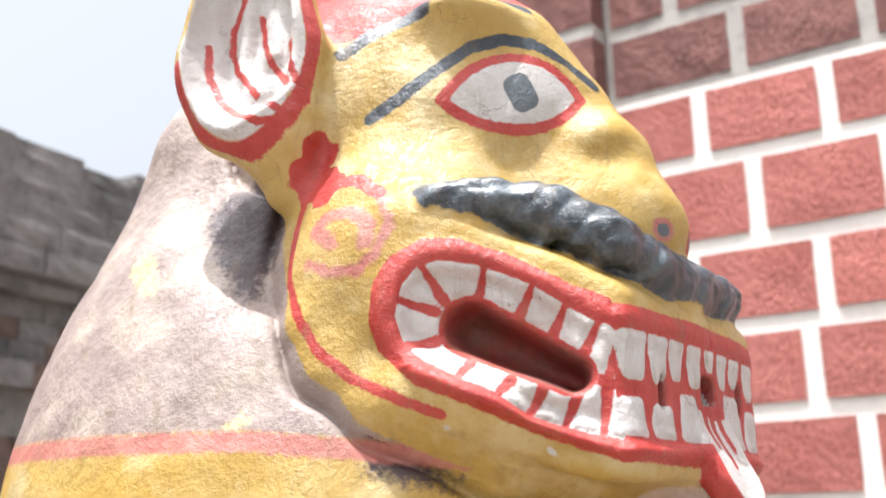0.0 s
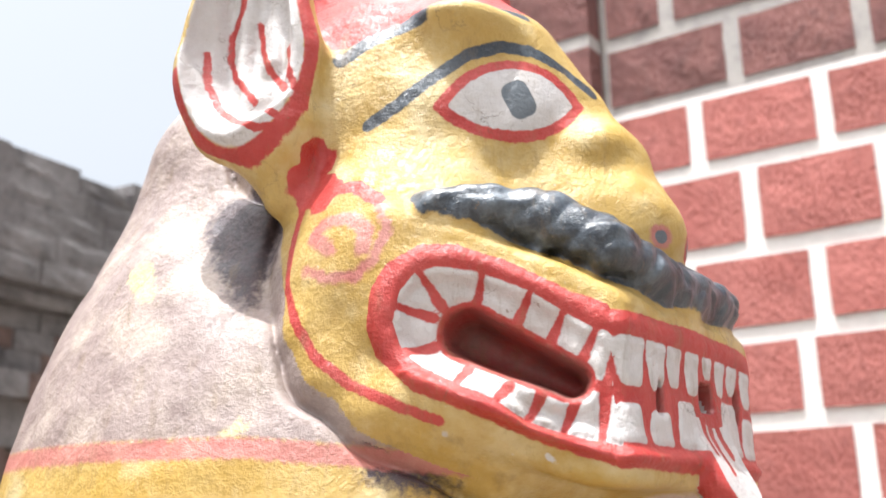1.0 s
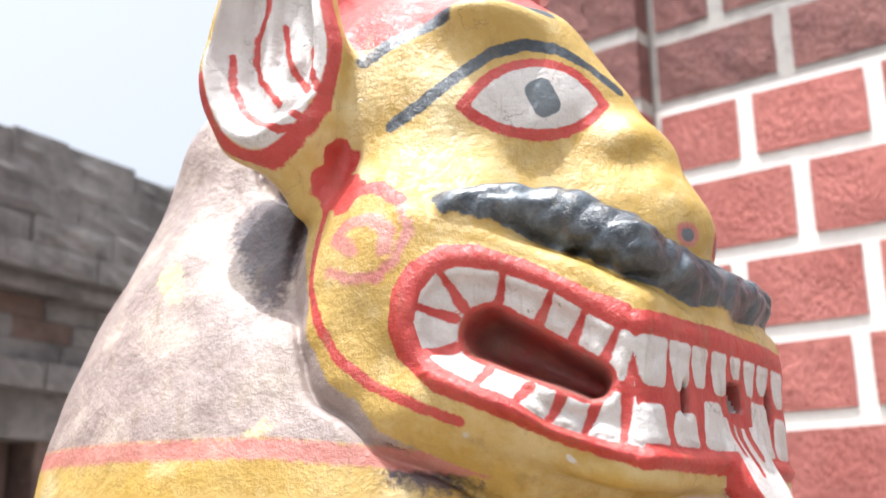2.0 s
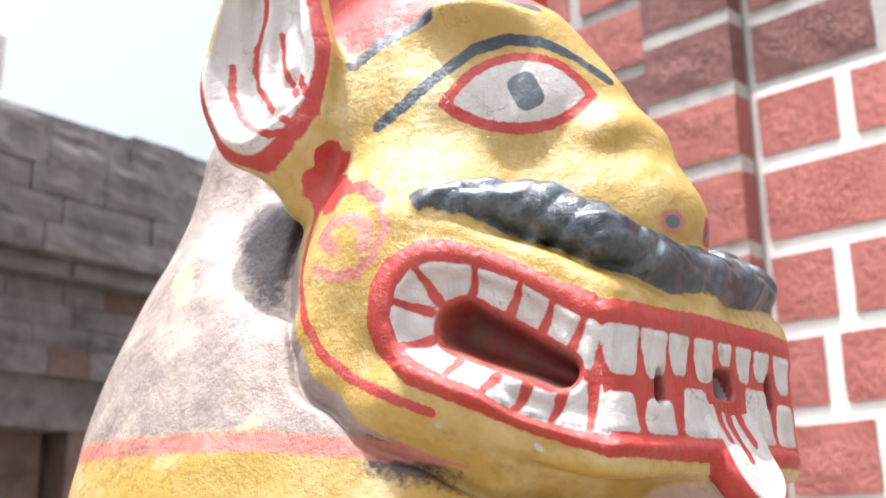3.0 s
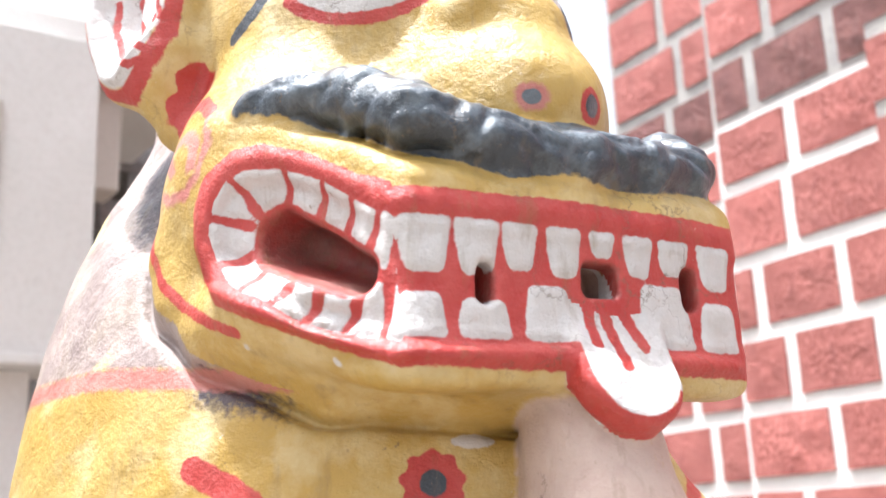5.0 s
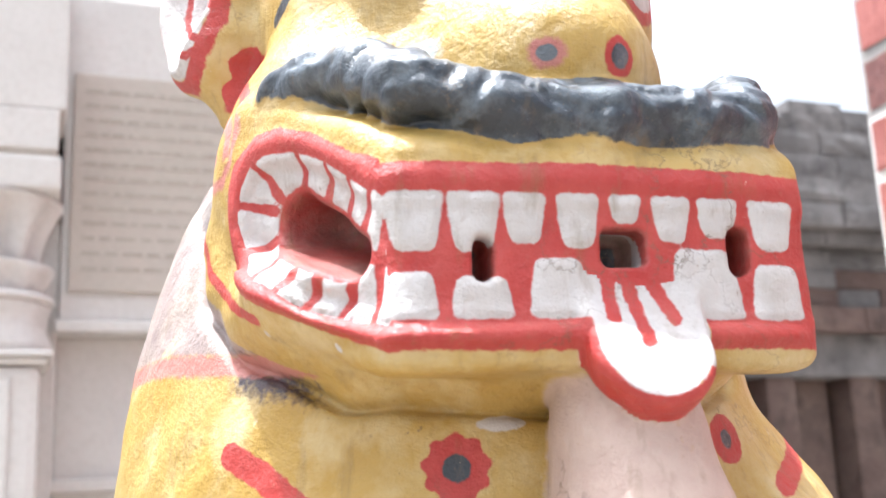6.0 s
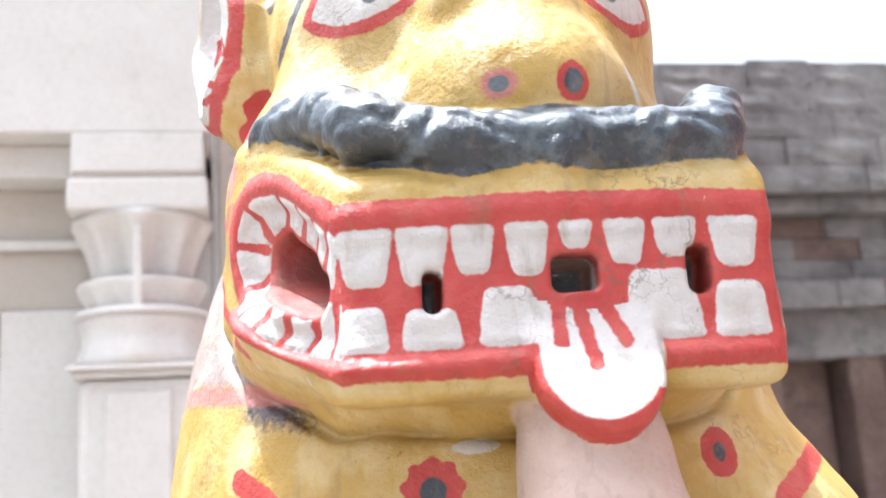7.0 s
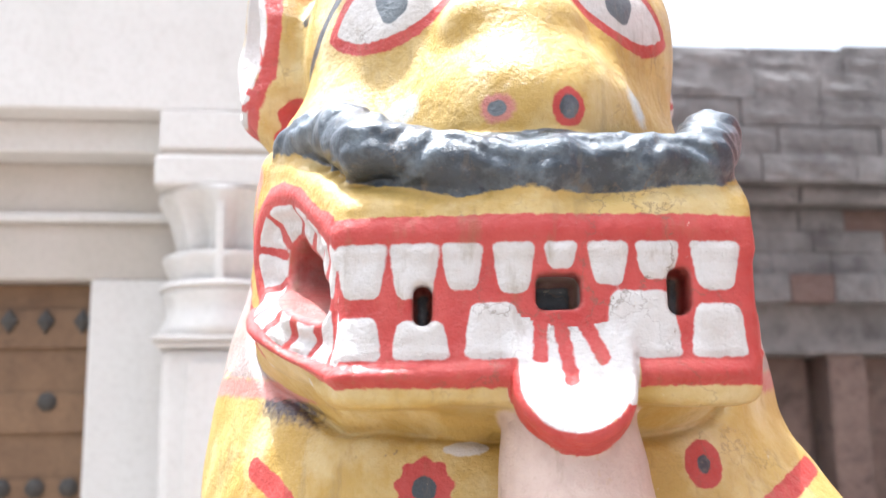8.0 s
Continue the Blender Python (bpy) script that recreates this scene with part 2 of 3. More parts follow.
def muzzle(p):
    x, y, z = np.abs(p[:, 0]), p[:, 1], p[:, 2]
    yy = np.clip(y, 0, 0.42)
    fl = np.where(p[:, 0] < 0, FLARE, FLARE_RIGHT)
    side = (x - 0.232 - fl * yy + 1.2 * np.maximum(yy - 0.26, 0)) / np.hypot(1, fl)
    front = -y - 0.012 * (1 - (x / 0.23) ** 2)
    top = (z - 1.800 - 0.55 * yy + 0.25 * np.maximum(yy - 0.15, 0)) * 0.87
    low = (1.566 + 0.30 * np.maximum(yy - 0.05, 0) - z) * 0.95
    d = smax(smax(side, front, 0.015), top, 0.02)
    d = smax(d, low, 0.02 + 0.07 * np.clip((y - 0.03) / 0.15, 0, 1))
    return smax(d, y - 0.40, 0.05)


def mouth_curves(u):
    """Heights of the outer edges of the painted lips at u."""
    up = np.interp(u, [0, 0.225, 0.289, 0.363, 0.424, 0.470, 0.513, 0.534, 0.541], [1.776, 1.774, 1.801, 1.842, 1.866, 1.868, 1.844, 1.812, 1.765])
    low = np.interp(u, [0, 0.237, 0.330, 0.403, 0.480, 0.529, 0.541], [1.585, 1.586, 1.618, 1.650, 1.683, 1.730, 1.765])
    return up, low


def tooth_curves(u):
    """Heights of the inner edges of the lips at u: the teeth stand between them."""
    up = np.interp(u, [0, 0.225, 0.261, 0.298, 0.337, 0.396, 0.445, 0.475, 0.496, 0.505], [1.744, 1.741, 1.752, 1.776, 1.802, 1.829, 1.838, 1.832, 1.808, 1.770])
    low = np.interp(u, [0, 0.225, 0.258, 0.303, 0.343, 0.379, 0.425, 0.472, 0.496, 0.505], [1.616, 1.612, 1.616, 1.628, 1.641, 1.667, 1.688, 1.715, 1.738, 1.770])
    return up, low


def rod2(u, v, a, b, ra, rb):
    """Distance on the chart to a tapered stroke."""
    du, dv = b[0] - a[0], b[1] - a[1]
    h = np.clip(((u - a[0]) * du + (v - a[1]) * dv) / (du * du + dv * dv), 0, 1)
    return np.hypot(u - a[0] - h * du, v - a[1] - h * dv) - (ra + (rb - ra) * h)


def opening(u, z):
    """The open mouth on the chart: narrow in front, wide at the back."""
    return rod2(u, z, (0.292, 1.692), (0.414, 1.756), 0.024, 0.035)


# red gaps between the side teeth, from the lip to the opening
GAPS = (((0.474, 1.836), (0.446, 1.790)), ((0.394, 1.829), (0.405, 1.785)), ((0.335, 1.802), (0.354, 1.766)), ((0.296, 1.776), (0.314, 1.740)),
        ((0.258, 1.752), (0.277, 1.715)), ((0.230, 1.745), (0.252, 1.676)), ((0.510, 1.793), (0.458, 1.777)), ((0.508, 1.730), (0.456, 1.740)),
        ((0.425, 1.686), (0.412, 1.706)), ((0.380, 1.663), (0.362, 1.684)), ((0.344, 1.639), (0.325, 1.674)), ((0.304, 1.626), (0.286, 1.668)),
        ((0.259, 1.612), (0.252, 1.668)), ((0.226, 1.672), (0.262, 1.684)))


def mouth_relief(p):
    """Swelling of the lips and the teeth, and the hollow in which the side teeth stand."""
    z = p[:, 2]
    u, _ = along(p)
    up, low = mouth_curves(u)
    ui, li = tooth_curves(u)
    outer = np.maximum(np.maximum(z - up, low - z), u - 0.541)
    inner = np.maximum(np.maximum(z - ui, li - z), u - 0.505)
    share = np.clip(inner / np.maximum(inner - outer, 1e-4), 0, 1)
    lip = np.where((outer < 0) & (inner > 0), np.sin(np.pi * share), 0) * np.where(z < 1.69 + 0.1 * np.clip(u - 0.3, 0, 1), 0.011, 0.0045)
    t = np.clip(-inner / 0.022, 0, 1)
    hollow = t * t * (3 - 2 * t) * (0.003 + 0.012 * np.clip((u - 0.245) / 0.08, 0, 1))
    pillow = 0.0030 * np.clip(-teeth(p) / 0.007, 0, 1)
    lip = lip * np.clip((0.225 - p[:, 0]) / 0.03, 0, 1)
    return np.where(outer < 0.02, lip - hollow + pillow, 0)


MOUSTACHE = ((-0.316, 0.218, 1.926, 0.021), (-0.270, 0.160, 1.922, 0.030), (-0.234, 0.098, 1.903, 0.036), (-0.200, 0.032, 1.866, 0.037),
             (-0.10, 0.016, 1.838, 0.035), (0.01, 0.014, 1.838, 0.034), (0.11, 0.018, 1.838, 0.034),
             (0.182, 0.034, 1.848, 0.036), (0.212, 0.10, 1.890, 0.038), (0.235, 0.19, 1.925, 0.020))


def moustache(p):
    d = None
    for a, b in zip(MOUSTACHE, MOUSTACHE[1:]):
        e = rod(p, a[:3], b[:3], a[3], b[3])
        d = e if d is None else smin(d, e, 0.012)
    x, y, z = p[:, 0], p[:, 1], p[:, 2]
    bend = 1.5 * np.sin(x * 23 + 9 * y + 1.0) + 0.9 * np.sin(x * 51 - 17 * y + z * 19)
    fold = np.abs(np.sin(z * 84 + y * 41 + 0.9 * bend))
    crease = np.abs(np.sin(x * 47 + y * 39 - z * 53 + 1.3 * np.sin(z * 71 + 2 * bend)))
    lumps = np.sin(x * 143 + z * 61 + bend) * np.sin(y * 97 + z * 119 + 1.3 * bend)
    return d - 0.0036 * (fold - 0.6) + 0.0020 * (crease - 0.65) + 0.0012 * lumps


TONGUE_AT = np.array((0.020, -0.016, 1.582), np.float32)


def tongue_plan(p):
    """In the tongue's own plane: across, along (up), and the distance to its outline."""
    q = p - TONGUE_AT
    a, b = q[:, 0], q[:, 1] * 0.447 + q[:, 2] * 0.894
    wide = 0.067 + 0.03 * np.clip(b, -0.05, 0.08)
    return a, b, np.hypot(a, np.minimum(b + 0.004, 0) + np.maximum(b - 0.10, 0)) - wide


def tongue(p):
    q = p - TONGUE_AT
    a, b, flat = tongue_plan(p)
    thick = np.abs(q[:, 1] * 0.894 - q[:, 2] * 0.447 + 0.006 * (a / 0.07) ** 2) - 0.020
    w0, w1 = flat + 0.012, thick + 0.012
    return np.hypot(np.maximum(w0, 0), np.maximum(w1, 0)) + np.minimum(np.maximum(w0, w1), 0) - 0.012


def beard(p):
    d = rod(p, (0.022, 0.055, 1.55), (0.028, 0.035, 1.40), 0.076, 0.092)
    return smin(d, rod(p, (0.028, 0.035, 1.40), (0.02, 0.12, 1.10), 0.092, 0.11), 0.03)


EAR_IN = np.array((-0.93, -0.36, 0.05), np.float32)
EAR_IN /= np.linalg.norm(EAR_IN)
EAR_SIDE = np.cross((0, 0, 1), EAR_IN)
EAR_SIDE /= np.linalg.norm(EAR_SIDE)
EAR_UP = np.cross(EAR_IN, EAR_SIDE)
EAR_AT = np.array((-0.385, 0.478, 2.178), np.float32)


def ear_frame(p, sign):
    q = (p * np.array((sign, 1, 1), np.float32)) - EAR_AT
    if sign < 0:
        q = q - np.array((0.13, 0.16, 0.05), np.float32)
    return q @ EAR_SIDE, q @ EAR_UP, q @ EAR_IN


def ear(p, sign):
    s, u, n = ear_frame(p, sign)
    w = 0.112 - 0.20 * np.maximum(u - 0.0, 0) * 0.9 + 0.0 * u
    w = np.maximum(w, 0.02)
    q = np.stack([s / w * 0.112, np.where(u > 0, u * 0.62, u), n], 1).astype(np.float32)
    outer = egg(q, (0, 0, -0.01), (0.112, 0.168, 0.068))
    hollow = egg(q, (-0.004, 0.012, 0.055), (0.094, 0.150, 0.078))
    bow = np.hypot(s - 0.03, np.where(u > 0, u * 0.25, u * 0.7))
    hollow = hollow + 0.006 * np.sin(bow * 150 + 0.8) * np.clip((0.10 - bow) / 0.03, 0, 1)
    cup = smax(outer, -hollow, 0.008) * 0.75
    base = rod(np.stack([s, u, n], 1).astype(np.float32), (0.035, -0.115, -0.03), (0.05, -0.20, -0.045), 0.060, 0.035)
    return smin(cup, smax(base, -hollow, 0.01), 0.03)


def mouth_hole(p):
    """The open part of the mouth at the side."""
    x, y, z = np.abs(p[:, 0]), p[:, 1], p[:, 2]
    u = 0.225 + np.maximum(0, (y + FLARE * (x - 0.225)) / SIDE)
    deep = (x - 0.232 - FLARE * y) / SIDE
    d = smax(opening(u, z) + 0.16 * np.maximum(-deep, 0), np.abs(deep + 0.02) - 0.080, 0.02)
    return np.where(p[:, 0] < 0.1, d, 1.0)


def trunk(p):
    """Neck and chest: the broad shoulder on one side, narrower on the other."""
    wide = egg(p, (0, 0.65, 1.35), (0.50, 0.56, 0.85))
    slim = egg(p, (0, 0.65, 1.35), (0.430, 0.56, 0.85))
    nape = rod(p, (-0.10, 0.80, 1.92), (-0.12, 0.72, 2.10), 0.175, 0.17)
    return smin(np.where(p[:, 0] < 0, wide, slim), nape, 0.06)


def lion(p):
    p = np.asarray(p, np.float32)
    body = trunk(p)
    head = np.where(p[:, 0] < -0.025, egg(p, (-0.025, 0.43, 2.10), (0.295, 0.320, 0.30)), egg(p, (-0.025, 0.43, 2.10), (0.268, 0.320, 0.30)))
    nose = egg(p, (-0.012, 0.225, 1.915), (0.165, 0.212, 0.170))
    nose = smin(nose, rod(p, (-0.028, 0.160, 2.11), (-0.008, 0.090, 1.93), 0.050, 0.083), 0.035)
    head = smin(head, nose, 0.05)
    for s in (-1, 1):
        head = smin(head, egg(p, ((0.06 if s > 0 else -0.185), 0.345, 1.83), (0.195, 0.205, 0.235)), 0.05)
    head = smin(head, egg(p, (-0.238, 0.235, 1.680), (0.118, 0.20, 0.080)), 0.03)
    head = smin(head, egg(p, (-0.028, 0.108, 2.050), (0.080, 0.060, 0.043)), 0.035)
    for s in (-1, 1):   # brow ridges over the eyes
        head = smin(head, egg(p, (-0.025 + s * 0.13, 0.235 if s < 0 else 0.27, 2.225), (0.12, 0.070, 0.030)), 0.05)
    head = smax(head, 0.45 * p[:, 0] - 0.55 * p[:, 1] + 0.70 * p[:, 2] - 1.468, 0.05)   # the forehead slopes away
    d = smin(head, muzzle(p), 0.03)
    jaw = smin(rod(p, (-0.345, 0.38, 1.76), (-0.335, 0.365, 1.715), 0.040, 0.048), rod(p, (-0.335, 0.365, 1.715), (-0.305, 0.305, 1.663), 0.048, 0.052), 0.02)
    jaw = smin(jaw, rod(p, (-0.305, 0.305, 1.663), (-0.215, 0.205, 1.598), 0.052, 0.055), 0.02)
    d = smin(d, jaw, 0.04)
    chin = egg(p, (-0.005, 0.232, 1.602), (0.250, 0.195, 0.084))
    d = smin(d, chin, 0.022)
    near = (np.abs(d) < 0.035) & (p[:, 1] < 0.36) & (p[:, 2] > 1.55) & (p[:, 2] < 1.90)
    if near.any():
        d[near] -= mouth_relief(p[near])
    # the neck: a shallow crease round the jaw and a hollow below the ear
    body = smin(smax(body, 0.006 - d, 0.024), body + 0.022, 0.015)
    body = smax(body, -rod(p, (-0.405, 0.58, 2.03), (-0.400, 0.46, 1.83), 0.085, 0.012), 0.07)
    body = smin(body, egg(p, (0.16, 0.50, 1.20), (0.37, 0.43, 0.44)), 0.04)
    d = smin(d, body, 0.006)
    d = smax(d, -mouth_hole(p), 0.012)
    d = smin(d, beard(p), 0.015)
    d = smin(d, tongue(p), 0.008)
    d = smin(d, moustache(p), 0.018)
    for s in (1, -1):
        d = smin(d, ear(p, s), 0.03)
    # holes between the teeth
    d = smax(d, -slab(p, (0.008, 0.0, 1.689), (0.026, 0.06, 0.021), 0.012), 0.006)
    d = smax(d, -slab(p, (-0.141, 0.0, 1.676), (0.012, 0.05, 0.024), 0.011), 0.006)
    d = smax(d, -slab(p, (0.142, 0.0, 1.690), (0.013, 0.05, 0.026), 0.011), 0.006)
    # legs, haunches and the cap on the head
    for s in (-1, 1):
        d = smin(d, rod(p, (s * 0.27, 0.22, 1.25), (s * 0.25, 0.05, 0.80), 0.16, 0.10), 0.06)
        d = smin(d, egg(p, (s * 0.25, -0.03, 0.76), (0.11, 0.17, 0.08)), 0.03)
        d = smin(d, egg(p, (s * 0.36, 0.80, 0.95), (0.22, 0.36, 0.30)), 0.06)
    d = smin(d, egg(p, (-0.02, 0.50, 2.38), (0.20, 0.22, 0.14)), 0.04)
    d = d + 0.0022 * np.sin(p[:, 0] * 37 + 1.3 * np.sin(p[:, 2] * 23)) * np.sin(p[:, 1] * 31 + p[:, 2] * 29)
    return smax(d, 0.70 - p[:, 2], 0.01)


# ---- the painted shapes on the lion, each as a distance to its edge ----
def line(p, points, radius, both=False):
    d = None
    for a, b in zip(points, points[1:]):
        e = rod(p, a, b, radius, radius)
        d = e if d is None else np.minimum(d, e)
    if both:
        q = p * np.array((-1, 1, 1), np.float32) - np.array((0.05, 0, 0), np.float32)
        return np.minimum(d, line(q, points, radius))
    return d


def patch2(u, v, cu, cv, hu, hv, soft, turn=0.0):
    c, s = math.cos(turn), math.sin(turn)
    a, b = (u - cu) * c + (v - cv) * s, -(u - cu) * s + (v - cv) * c
    a, b = np.abs(a) - hu + soft, np.abs(b) - hv + soft
    return np.hypot(np.maximum(a, 0), np.maximum(b, 0)) + np.minimum(np.maximum(a, b), 0) - soft


FRONT_UPPER = ((-0.2080, 0.0260, 1.684), (-0.1495, 0.0245, 1.683), (-0.0965, 0.0205, 1.692), (-0.0405, 0.0205, 1.688),
               (0.011, 0.0165, 1.714), (0.0635, 0.0205, 1.696), (0.118, 0.0220, 1.703), (0.1825, 0.0255, 1.690))
FRONT_LOWER = ((-0.2125, 0.0240, 1.664), (-0.1435, 0.0290, 1.659), (-0.064, 0.0290, 1.678), (0.0985, 0.0390, 1.690), (0.1825, 0.0290, 1.675))

def teeth(p):
    x, y, z = p[:, 0], p[:, 1], p[:, 2]
    u, _ = along(p)
    d = np.full(len(p), 1.0, np.float32)
    front = (y < 0.014) & (np.abs(x) < 0.235)
    for c, h, low in FRONT_UPPER:
        top, h = 1.744, h * 1.12
        narrow = h * (0.56 + 0.46 * np.clip((z - low) / (top - low), 0, 1) ** 0.55)
        d = np.where(front, np.minimum(d, patch2(x * h / narrow + c * (1 - h / narrow), z, c, (top + low) / 2, h, (top - low) / 2, 0.007)), d)
    for c, h, top in FRONT_LOWER:
        low, h = 1.616, h * 1.07
        narrow = h * (0.70 + 0.32 * np.clip((top - z) / (top - low), 0, 1) ** 0.5)
        d = np.where(front, np.minimum(d, patch2(x * h / narrow + c * (1 - h / narrow), z, c, (top + low) / 2, h, (top - low) / 2, 0.008)), d)
    ui, li = tooth_curves(u)
    side = np.maximum(np.maximum(np.maximum(z - ui, li - z), u - 0.505), 0.0055 - opening(u, z))
    for lip, tip in GAPS:
        side = np.maximum(side, -rod2(u, z, lip, tip, 0.0038, 0.0075))
    on_side = ~front & (y < 0.34) & (np.abs(x) > 0.2)
    return np.where(on_side, side, d)


EYE_A = np.array((0.852, -0.522, 0.03), np.float32)
EYE_N = np.array((-0.522, -0.852, 0.05), np.float32)
EYE_B = np.cross(EYE_A, EYE_N) * -1
EYE_AT = np.array((-0.178, 0.165, 2.098), np.float32)


def eye_fields(p):
    """Outline, white and pupil of the eyes."""
    out = []
    for s in (1, -1):
        q = p if s == 1 else p * np.array((-1, 1, 1), np.float32) - np.array((0.05, 0, 0), np.float32)
        r = q - EYE_AT
        a, b, n = r @ EYE_A, r @ EYE_B, r @ EYE_N
        if EYE_B[2] < 0:
            b = -b
        b = b - 0.10 * a
        far = np.where(np.abs(n) > 0.12, 1.0, 0.0)
        def almond(half, up, low):
            ru, rl = (half * half + up * up) / (2 * up), (half * half + low * low) / (2 * low)
            return np.maximum(np.hypot(a, b - up + ru) - ru, np.hypot(a, b + low - rl) - rl)
        out.append((almond(0.118, 0.066, 0.058) + far, almond(0.098, 0.052, 0.042) + far,
                    patch2(a, b, 0.004, 0.004, 0.022, 0.029, 0.016, 0.40) + far))
    return [np.minimum(i, j) for i, j in zip(*out)]


BROW_LOW = ((-0.302, 0.327, 2.064), (-0.291, 0.291, 2.086), (-0.265, 0.243, 2.128), (-0.233, 0.207, 2.164), (-0.195, 0.174, 2.182),
            (-0.150, 0.145, 2.184), (-0.095, 0.120, 2.168), (-0.050, 0.108, 2.14))
BROW_HIGH = ((-0.317, 0.365, 2.170), (-0.296, 0.337, 2.194), (-0.277, 0.300, 2.212), (-0.262, 0.244, 2.225), (-0.23, 0.20, 2.235), (-0.14, 0.17, 2.245))
EAR_PATCH = ((-0.328, 0.401, 2.025), (-0.324, 0.420, 2.005), (-0.345, 0.39, 1.976), (-0.348, 0.368, 1.960))
HOOK = ((-0.347, 0.358, 1.964), (-0.345, 0.314, 1.962), (-0.348, 0.277, 1.937), (-0.359, 0.254, 1.891), (-0.365, 0.269, 1.855), (-0.373, 0.293, 1.832), (-0.381, 0.335, 1.834), (-0.375, 0.372, 1.850))
SPIRAL = ((-0.378, 0.333, 1.873), (-0.371, 0.365, 1.896), (-0.368, 0.345, 1.913), (-0.366, 0.307, 1.913), (-0.366, 0.282, 1.892), (-0.370, 0.286, 1.868))
JAW_LINE = ((-0.348, 0.403, 1.946), (-0.361, 0.410, 1.889), (-0.371, 0.408, 1.833), (-0.388, 0.379, 1.782), (-0.385, 0.349, 1.735), (-0.369, 0.307, 1.698), (-0.360, 0.245, 1.669), (-0.343, 0.191, 1.646))
STRIPE = ((-0.364, 0.276, 1.505), (-0.332, 0.239, 1.480), (-0.294, 0.194, 1.439), (-0.25, 0.16, 1.38))
STRIPE_TOO = ((0.385, 0.322, 1.503), (0.316, 0.213, 1.471), (0.278, 0.173, 1.450), (0.23, 0.15, 1.40))


# red brush strokes in the ear, across and up from its middle
EAR_STROKES = (((-0.016, 0.20), (-0.016, 0.089), (-0.036, 0.041), (-0.036, 0.009), (-0.023, -0.025), (-0.005, -0.047), (0.018, -0.077)),
               ((0.007, 0.063), (0.015, 0.017), (0.030, -0.020), (0.067, -0.069)), ((0.058, 0.010), (0.067, -0.026), (0.082, -0.068)),
               ((-0.065, 0.015), (-0.059, -0.037), (-0.038, -0.079), (-0.004, -0.109), (0.032, -0.129), (0.057, -0.127)), ((0.035, -0.100), (0.066, -0.114)))


def paint_fields(p):
    x, y, z = p[:, 0], p[:, 1], p[:, 2]
    body = trunk(p)
    u, _ = along(p)
    up, low = mouth_curves(u)
    f = {}
    tongue_flat = tongue_plan(p)[2]
    off_head = np.where((body < 0.012) & (ear(p, 1) > 0.02) & (ear(p, -1) > 0.02), 0.0, 1.0)
    band = 1.628 + 0.02 * (y - 0.6) - 0.10 * np.maximum(0.42 - y, 0)
    f["mauve"] = np.maximum(band + 0.012 - z, body - 0.012)
    # neck hollow and wedge below the jaw: their shadow is put into the paint
    f["plum_shade"] = np.where(body < 0.004, np.minimum(rod(p, (-0.34, 0.53, 1.98), (-0.378, 0.480, 1.845), 0.078, 0.028), rod(p, (-0.338, 0.275, 1.605), (-0.282, 0.212, 1.568), 0.030, 0.010)), 1.0)
    f["mauve"] = np.where(off_head > 0, 1.0, f["mauve"])
    f["faded"] = np.where(off_head > 0, 1.0, np.abs(z - band) - 0.013)
    near_nose = np.hypot(np.hypot(x + 0.052, y - 0.016), (z - 1.907) * 1.25)
    f["faded"] = np.minimum.reduce([f["faded"], near_nose - 0.021, line(p, HOOK, 0.0075, True), line(p, SPIRAL, 0.0105, True)])
    stain = np.minimum(rod(p, (-0.385, 0.68, 1.893), (-0.410, 0.635, 1.850), 0.022, 0.013), rod(p, (-0.42, 0.435, 1.650), (-0.43, 0.45, 1.64), 0.010, 0.008))
    f["cream"] = stain
    f["pink"] = np.minimum(beard(p) - 0.006, tongue(p) - 0.003)
    chest = np.hypot(np.hypot(x + 0.141, (y - 0.123) * 0.8), z - 0.999 - 0.48)
    chest_too = np.hypot(np.hypot((x - 0.196) * 1.15, (y - 0.160) * 0.5), z - 1.503)
    petals = 0.0025 * np.sin(9 * np.arctan2(z - 1.479, x + 0.141))
    nostril_pale = np.hypot(np.hypot(x + 0.052, y - 0.016), (z - 1.907) * 1.25)
    nostril = np.hypot(np.hypot(x - 0.029, y - 0.012), (z - 1.907) * 0.9)
    lips = np.where((y < 0.345) & (z < 1.90), np.maximum(np.maximum(z - up, low - z), u - 0.541), 1.0)
    lips = np.where((tongue(p) < 0.004) | (beard(p) < 0.006) | (body < 0.004), 1.0, lips)
    eye_red, eye_white, pupil = eye_fields(p)
    s, v, n = ear_frame(p, 1)
    s2, v2, n2 = ear_frame(p, -1)
    left = x < 0
    es, ev, en = np.where(left, s, s2), np.where(left, v, v2), np.where(left, n, n2)
    w = np.maximum(0.112 - 0.18 * np.maximum(ev, 0), 0.02)
    rim = np.hypot(es / w, np.where(ev > 0, ev * 0.62, ev) / 0.178) - 1
    near_ear = np.where((np.minimum(ear(p, 1), ear(p, -1)) < 0.006) & (ev > -0.185), 0.0, 1.0)
    rim = np.where(en > -0.03, rim, 1.0)
